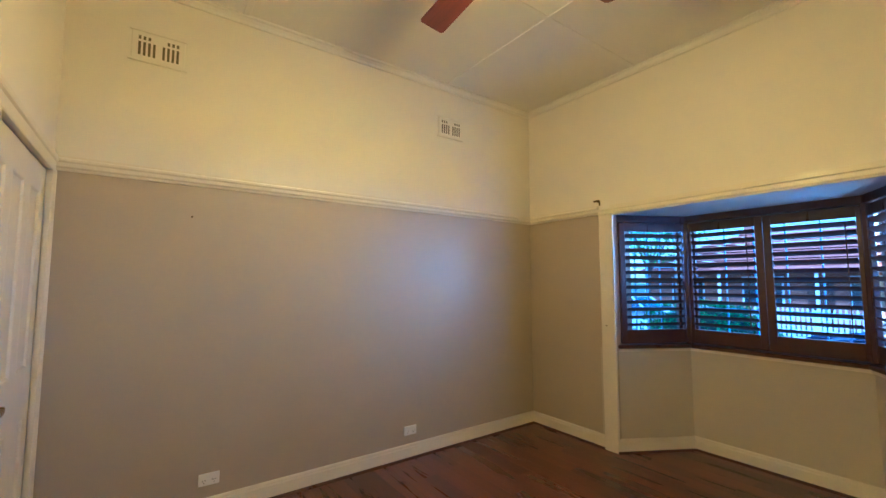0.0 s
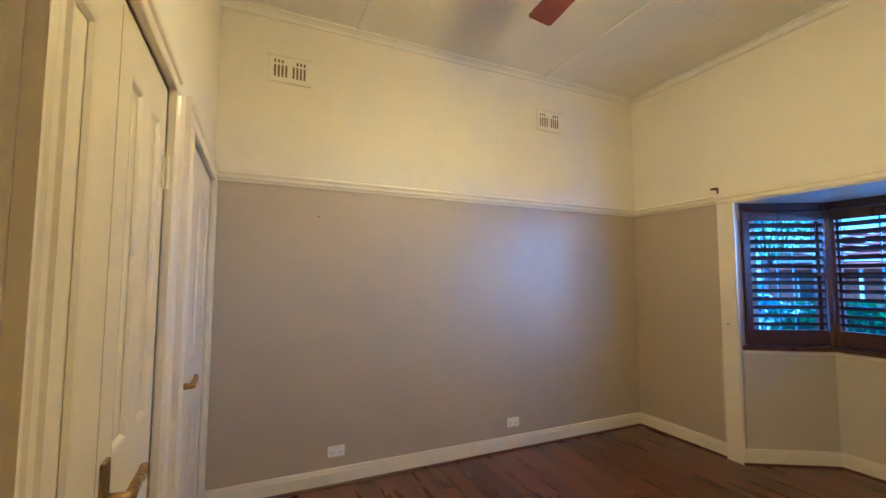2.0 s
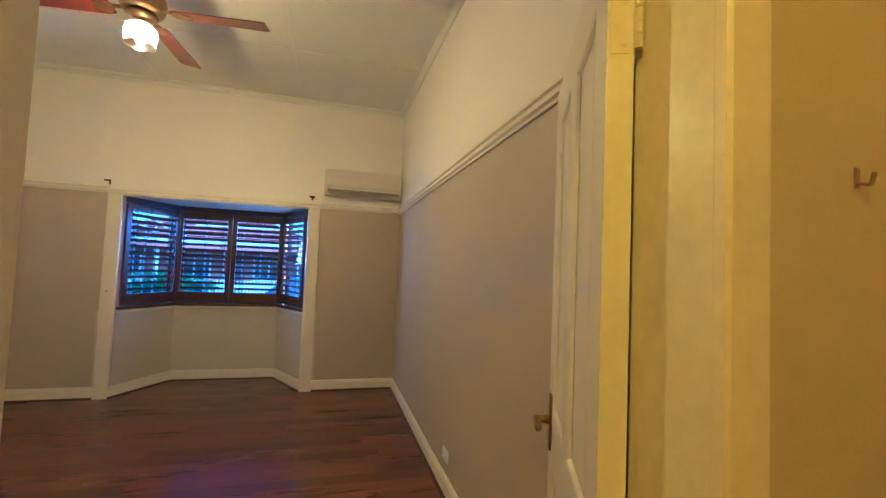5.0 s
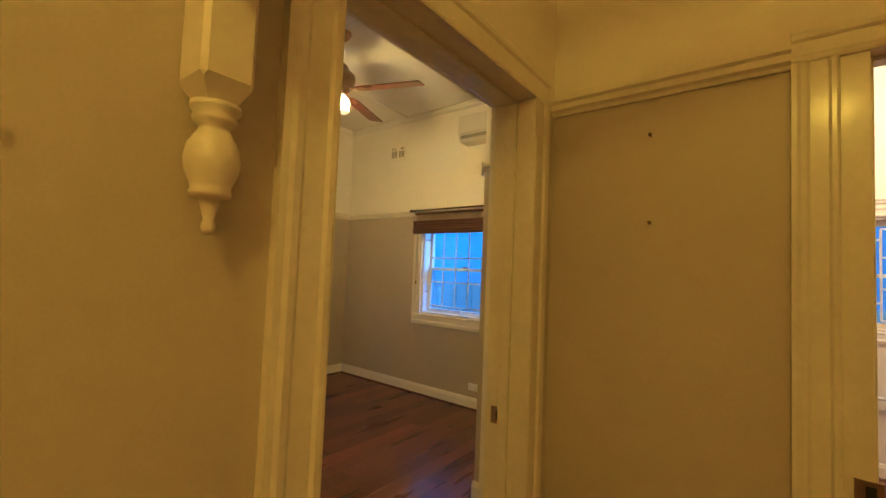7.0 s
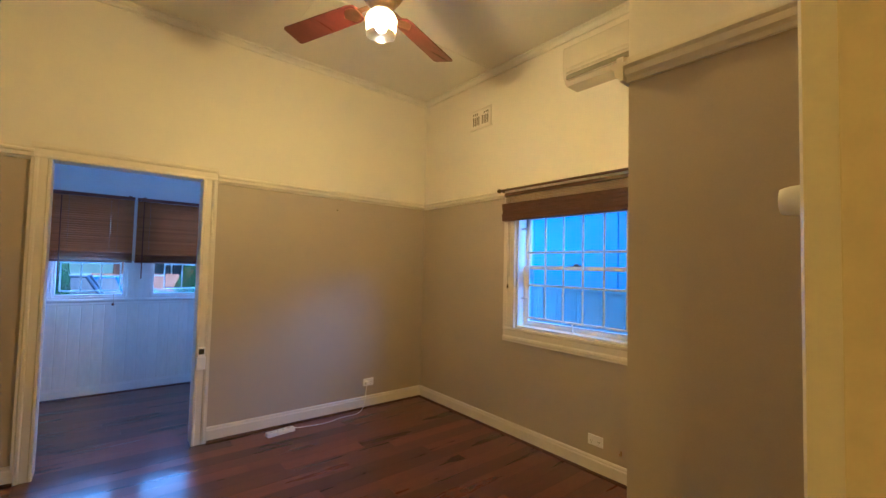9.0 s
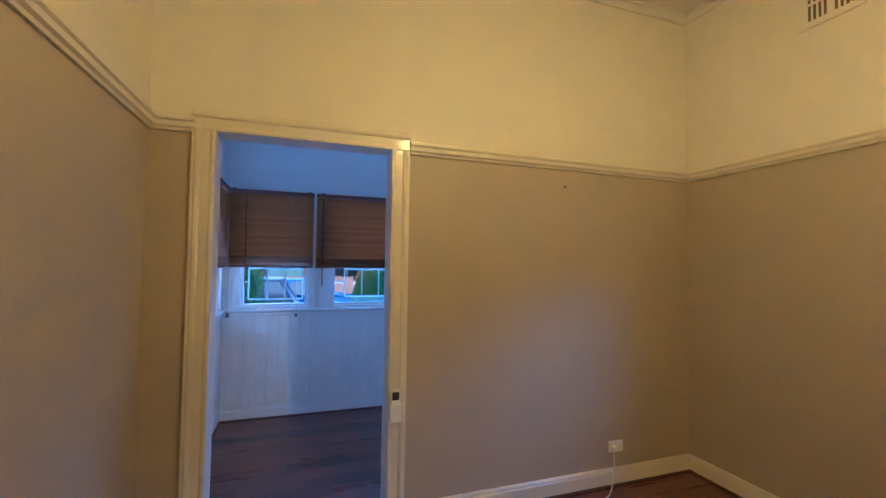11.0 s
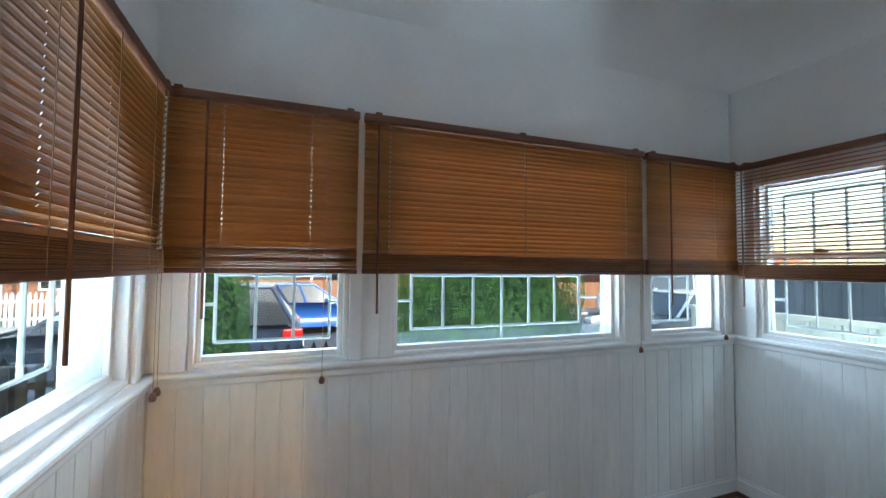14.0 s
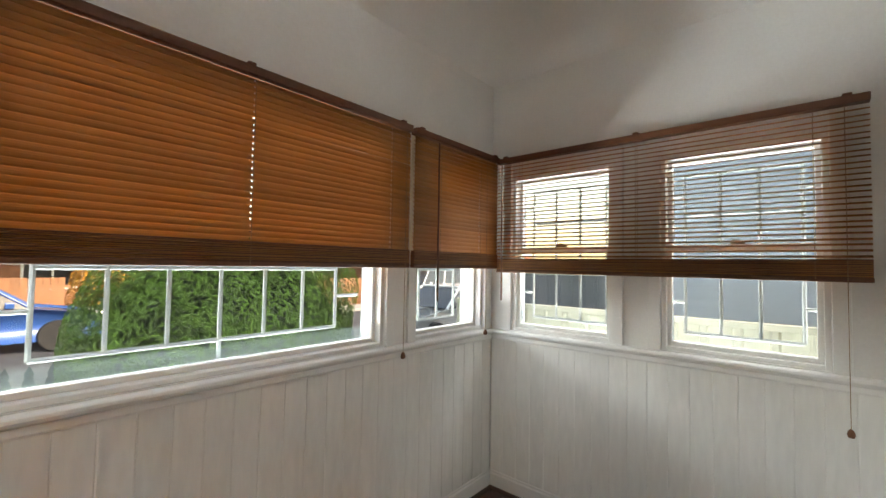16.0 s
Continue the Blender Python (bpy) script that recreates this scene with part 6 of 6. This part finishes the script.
def steel_fence(name, y0, y1, x, top, material, label, rz=90):
    """Ribbed steel sheets between posts, with a capping; runs along local x."""
    ob = thing(name, x, y0, GZ, label, "fence", rz=rz)
    L, h = y1 - y0, top - GZ
    n = max(1, round(L / 2.35))
    w = L / n
    prof = []
    ribs = 8
    for i in range(ribs):
        u = (w - 0.06) * i / ribs
        s = (w - 0.06) / ribs
        prof += [(u, 0.0), (u + s * 0.68, 0.0), (u + s * 0.76, 0.014), (u + s * 0.92, 0.014)]
    prof.append((w - 0.06, 0.0))
    bm = bmesh.new()
    ring = [(0.03 + u, o - 0.01) for u, o in prof] + [(0.03 + u, o + 0.002) for u, o in prof[::-1]]
    ra = [bm.verts.new((u, o, 0.02)) for u, o in ring]
    rb = [bm.verts.new((u, o, h - 0.05)) for u, o in ring]
    for i in range(len(ring)):
        j = (i + 1) % len(ring)
        bm.faces.new((ra[i], ra[j], rb[j], rb[i]))
    bmesh.ops.recalc_face_normals(bm, faces=bm.faces)
    me = mesh_of(bm, "sheet", material)
    for k in range(n):
        piece("sheet", me, ob, Matrix.Translation((k * w, 0, 0)))
        part("post", boxed(k * w - 0.03, -0.035, 0, k * w + 0.03, 0.035, h), material, ob)
        part("capping", boxed(k * w + 0.03, -0.025, h - 0.055, (k + 1) * w - 0.03, 0.03, h - 0.005, bevel=0.004), material, ob)


steel_fence("steel_fence", -6.0, 2.9, 4.95, 1.225, BEIGESTEEL, "beige ribbed steel boundary fence with capping")
steel_fence("steel_fence", 2.96, 6.5, 4.95, 1.02, BEIGESTEEL, "lower beige ribbed steel boundary fence with capping")
steel_fence("steel_fence", 4.2, 9.1, 10.5, 1.22, GREYSTEEL, "dark grey steel fence of the next property")


def neighbour_house():
    ob = thing("neighbour_house", 6.35, -7.0, GZ, "pale blue-grey sheet-clad house beyond the fence", "house")
    L, H = 11.65, 4.1
    part("wall", boxed(0.03, 0.0, 0, 6.0, L, H), WEATHER, ob)
    for k in range(5):
        part("wall_sheet", boxed(0.004, 0.02 + k * 2.33, 0.02, 0.03, k * 2.33 + 2.325, 2.32, bevel=0.003), WEATHER, ob)
        part("wall_sheet", boxed(0.004, 0.02 + k * 2.33, 2.34, 0.03, k * 2.33 + 2.325, H, bevel=0.003), WEATHER, ob)
    part("cover_strip", boxed(-0.006, 0, 2.315, 0.004, L, 2.345, bevel=0.002), WEATHER, ob)
    part("corner_board", boxed(-0.012, L - 0.09, 0, 0.05, L + 0.02, H, bevel=0.004), WEATHER, ob)
    part("roof", joined([extruded([(-0.4, 0), (3.0, 1.5), (6.4, 0), (6.4, 0.12), (3.0, 1.64), (-0.4, 0.12)], (0, -0.3, H), (0, L + 0.3, H), side=(1, 0, 0))]), TERRA, ob)
    part("gutter", boxed(-0.50, -0.3, H - 0.02, -0.40, L + 0.3, H + 0.09, bevel=0.01), GREYSTEEL, ob)


neighbour_house()


def street_house(x, y, w, d, label, wallmat, h=2.9, seed=0):
    """A house across the street: walls, hipped tiled roof in courses, windows, door, verandah posts."""
    ob = thing("house", x, y, GZ, label, "house")
    part("wall", boxed(0, 0, 0, w, d, h), wallmat, ob)
    bm = bmesh.new()
    n = 14
    for k in range(n):
        a, b = k / n, (k + 1) / n
        e = 0.6
        def ring(t, lift):
            ins = (d / 2 + e) * t
            return [(-e + ins, -e + ins, h + 2.2 * t + lift), (w + e - ins, -e + ins, h + 2.2 * t + lift), (w + e - ins, d + e - ins, h + 2.2 * t + lift), (-e + ins, d + e - ins, h + 2.2 * t + lift)]
        lo, hi = [bm.verts.new(p) for p in ring(a, 0.05)], [bm.verts.new(p) for p in ring(b, 0.0)]
        for i in range(4):
            bm.faces.new((lo[i], lo[(i + 1) % 4], hi[(i + 1) % 4], hi[i]))
    roof = part("roof", bm, TERRA, ob, "terracotta tiled roof")
    part("chimney", boxed(w * 0.3, d * 0.45, h + 1.2, w * 0.3 + 0.6, d * 0.45 + 0.5, h + 3.0, bevel=0.02), BRICK, roof)
    part("fascia", joined([boxed(-0.62, -0.64, h - 0.10, w + 0.62, -0.60, h + 0.08)]), PICKETWHITE, ob)
    for wx in (w * 0.12, w * 0.40, w * 0.72):
        win = part("window", boxed(wx, -0.03, 0.95, wx + 1.5, 0.02, 2.2), CARGLASS, ob)
        part("frame", joined([boxed(wx - 0.08, -0.05, 0.87, wx + 1.58, 0.0, 0.95), boxed(wx - 0.08, -0.05, 2.2, wx + 1.58, 0.0, 2.28), boxed(wx - 0.08, -0.05, 0.95, wx, 0.0, 2.2), boxed(wx + 1.5, -0.05, 0.95, wx + 1.58, 0.0, 2.2), boxed(wx + 0.72, -0.05, 0.95, wx + 0.78, 0.0, 2.2)]), PICKETWHITE, win)
    part("door", boxed(w * 0.60, -0.03, 0.1, w * 0.60 + 0.9, 0.01, 2.15), DARKWOOD, ob)
    for k in range(4):
        part("verandah_post", boxed(w * (0.05 + 0.3 * k), -1.5, 0, w * (0.05 + 0.3 * k) + 0.11, -1.39, 2.5), PICKETWHITE, ob)
    part("verandah_roof", extruded([(0, 0.35), (-1.7, 0), (-1.7, 0.06), (0, 0.42)], (0, 0, 2.45), (w, 0, 2.45), side=(0, 1, 0)), TERRA, ob)


street_house(-13.5, 24.5, 12.0, 9.0, "brick house with a red tiled roof across the street", BRICK, seed=1)
street_house(1.0, 24.0, 12.5, 9.0, "brick house with a red tiled roof across the street", BRICK, seed=2)
street_house(16.5, 20.0, 13.0, 9.0, "brick house with a red tiled roof beyond the grey fence", BRICK, seed=3)


def car(x, y, rz, paint, label, profile, cabin, length, width, wheel_x, lights=True):
    """A car along local x with its tail at +x: lower body from a side outline, cabin with windows, wheels and lamps."""
    ob = thing("car", x, y, GZ + 0.012, label, "car", "parked cars", rz=rz)
    bm = bmesh.new()
    hw = width / 2
    rows = []
    secs = [(-hw * 0.90, 0.965), (-hw, 1.0), (hw, 1.0), (hw * 0.90, 0.965)]
    for py, sc in secs:
        rows.append([bm.verts.new((px * sc, py, 0.2 + (pz - 0.2) * (1.0 if abs(py) == hw else 1.02))) for px, pz in profile])
    n = len(profile)
    for a, b in zip(rows, rows[1:]):
        for i in range(n):
            bm.faces.new((a[i], a[(i + 1) % n], b[(i + 1) % n], b[i]))
    bm.faces.new(rows[0][::-1])
    bm.faces.new(rows[-1])
    bmesh.ops.recalc_face_normals(bm, faces=bm.faces)
    bmesh.ops.bevel(bm, geom=[e for e in bm.edges if e.calc_face_angle(0) > 0.5], offset=0.035, segments=2, affect="EDGES")
    body = part("body", bm, paint, ob, smooth=True)
    # cabin: tapered towards the roof
    bm = bmesh.new()
    x0, x1, r0, r1, zb, zt = cabin
    low = [bm.verts.new(p) for p in ((x0, -hw * 0.93, zb), (x1, -hw * 0.93, zb), (x1, hw * 0.93, zb), (x0, hw * 0.93, zb))]
    top = [bm.verts.new(p) for p in ((r0, -hw * 0.72, zt - 0.03), (r1, -hw * 0.72, zt - 0.03), (r1, hw * 0.72, zt - 0.03), (r0, hw * 0.72, zt - 0.03))]
    for i in range(4):
        bm.faces.new((low[i], low[(i + 1) % 4], top[(i + 1) % 4], top[i]))
    bm.faces.new(top)
    part("windows", bm, CARGLASS, ob, "dark tinted glass")
    bm = bmesh.new()
    box(bm, r0 - 0.04, -hw * 0.74, zt - 0.05, r1 + 0.04, hw * 0.74, zt + 0.01, bevel=0.025)
    for s in (-1, 1):
        for a, b in ((x0, r0), (x0 + (x1 - x0) * 0.36, r0 + (r1 - r0) * 0.34), (x0 + (x1 - x0) * 0.70, r0 + (r1 - r0) * 0.70), (x1, r1)):
            cyl(bm, (a, s * hw * 0.93, zb - 0.02), (b, s * hw * 0.725, zt - 0.02), 0.035, 0.03, 8)
    part("roof_and_pillars", bm, paint, ob)
    for wx in wheel_x:
        for s in (-1, 1):
            wheel = part("wheel", lathe([(0.0, -0.09), (0.19, -0.09), (0.20, -0.08), (0.20, 0.08), (0.19, 0.09), (0.0, 0.09)], seg=20, m=pose(wx, s * (hw - 0.075), 0.33, 90, 0, 0)), STEEL, ob, "silver alloy rim")
            part("tyre", lathe([(0.195, -0.10), (0.31, -0.105), (0.33, -0.07), (0.33, 0.07), (0.31, 0.105), (0.195, 0.10)], seg=24, m=pose(wx, s * (hw - 0.075), 0.33, 90, 0, 0)), TYRE, wheel)
    xe = max(p[0] for p in profile)
    xs = min(p[0] for p in profile)
    zl = zb - 0.10
    for s in (-1, 1):
        part("tail_light", boxed(xe - 0.30, s * hw * 0.78 - 0.13, zl - 0.07, xe + 0.012 - 0.02, s * hw * 0.90 + 0.10 * s + 0.0, zl + 0.07, bevel=0.02), TAIL, ob, "red tail light")
        part("head_light", boxed(xs + 0.01, s * hw * 0.72 - 0.12, zl - 0.18, xs + 0.28, s * hw * 0.72 + 0.12, zl - 0.05, bevel=0.02), HEAD, ob)
        part("mirror", boxed(x0 + 0.28, s * hw * 1.02 - 0.05, zb + 0.02, x0 + 0.42, s * hw * 1.02 + 0.07 * s, zb + 0.14, bevel=0.02), paint, ob)
    part("bumper", boxed(xe - 0.12, -hw * 0.92, 0.34, xe + 0.03, hw * 0.92, 0.54, bevel=0.03), paint, ob)
    part("number_plate", boxed(xe + 0.0, -0.19, 0.62, xe + 0.034, 0.19, 0.73, bevel=0.004), PLASTIC, ob)
    return ob


WAGON = [(0, 0.28), (0, 0.72), (0.25, 0.92), (1.15, 1.06), (4.42, 1.08), (4.52, 0.95), (4.50, 0.32), (4.2, 0.25), (0.3, 0.22)]
SEDAN = [(0, 0.26), (0, 0.62), (0.2, 0.76), (1.2, 0.90), (3.6, 0.95), (4.45, 0.93), (4.55, 0.70), (4.5, 0.30), (4.2, 0.24), (0.3, 0.22)]
car(-3.55, 10.75, 0, CARBLUE, "dark blue station wagon parked at the near kerb", WAGON, (1.1, 4.42, 1.85, 4.05, 1.05, 1.66), 4.5, 1.82, (0.85, 3.6))
car(3.4, 16.4, 180, CARSKY, "bright blue sedan parked across the street", SEDAN, (1.25, 3.85, 1.95, 3.2, 0.93, 1.44), 4.5, 1.76, (0.85, 3.6))
car(7.6, 10.75, 0, CARWHITE, "white sedan parked at the near kerb", SEDAN, (1.25, 3.85, 1.95, 3.2, 0.93, 1.44), 4.5, 1.76, (0.85, 3.6))
car(13.0, 16.4, 0, CARWHITE, "white van parked across the street", [(0, 0.30), (0, 0.85), (0.3, 1.05), (0.9, 1.12), (4.62, 1.14), (4.7, 1.0), (4.66, 0.32), (4.2, 0.25), (0.3, 0.24)], (0.85, 4.6, 1.5, 4.5, 1.12, 1.95), 4.7, 1.9, (0.85, 3.7))
car(-7.6, 16.4, 180, CARWHITE, "white sedan parked across the street", SEDAN, (1.25, 3.85, 1.95, 3.2, 0.93, 1.44), 4.5, 1.76, (0.85, 3.6))
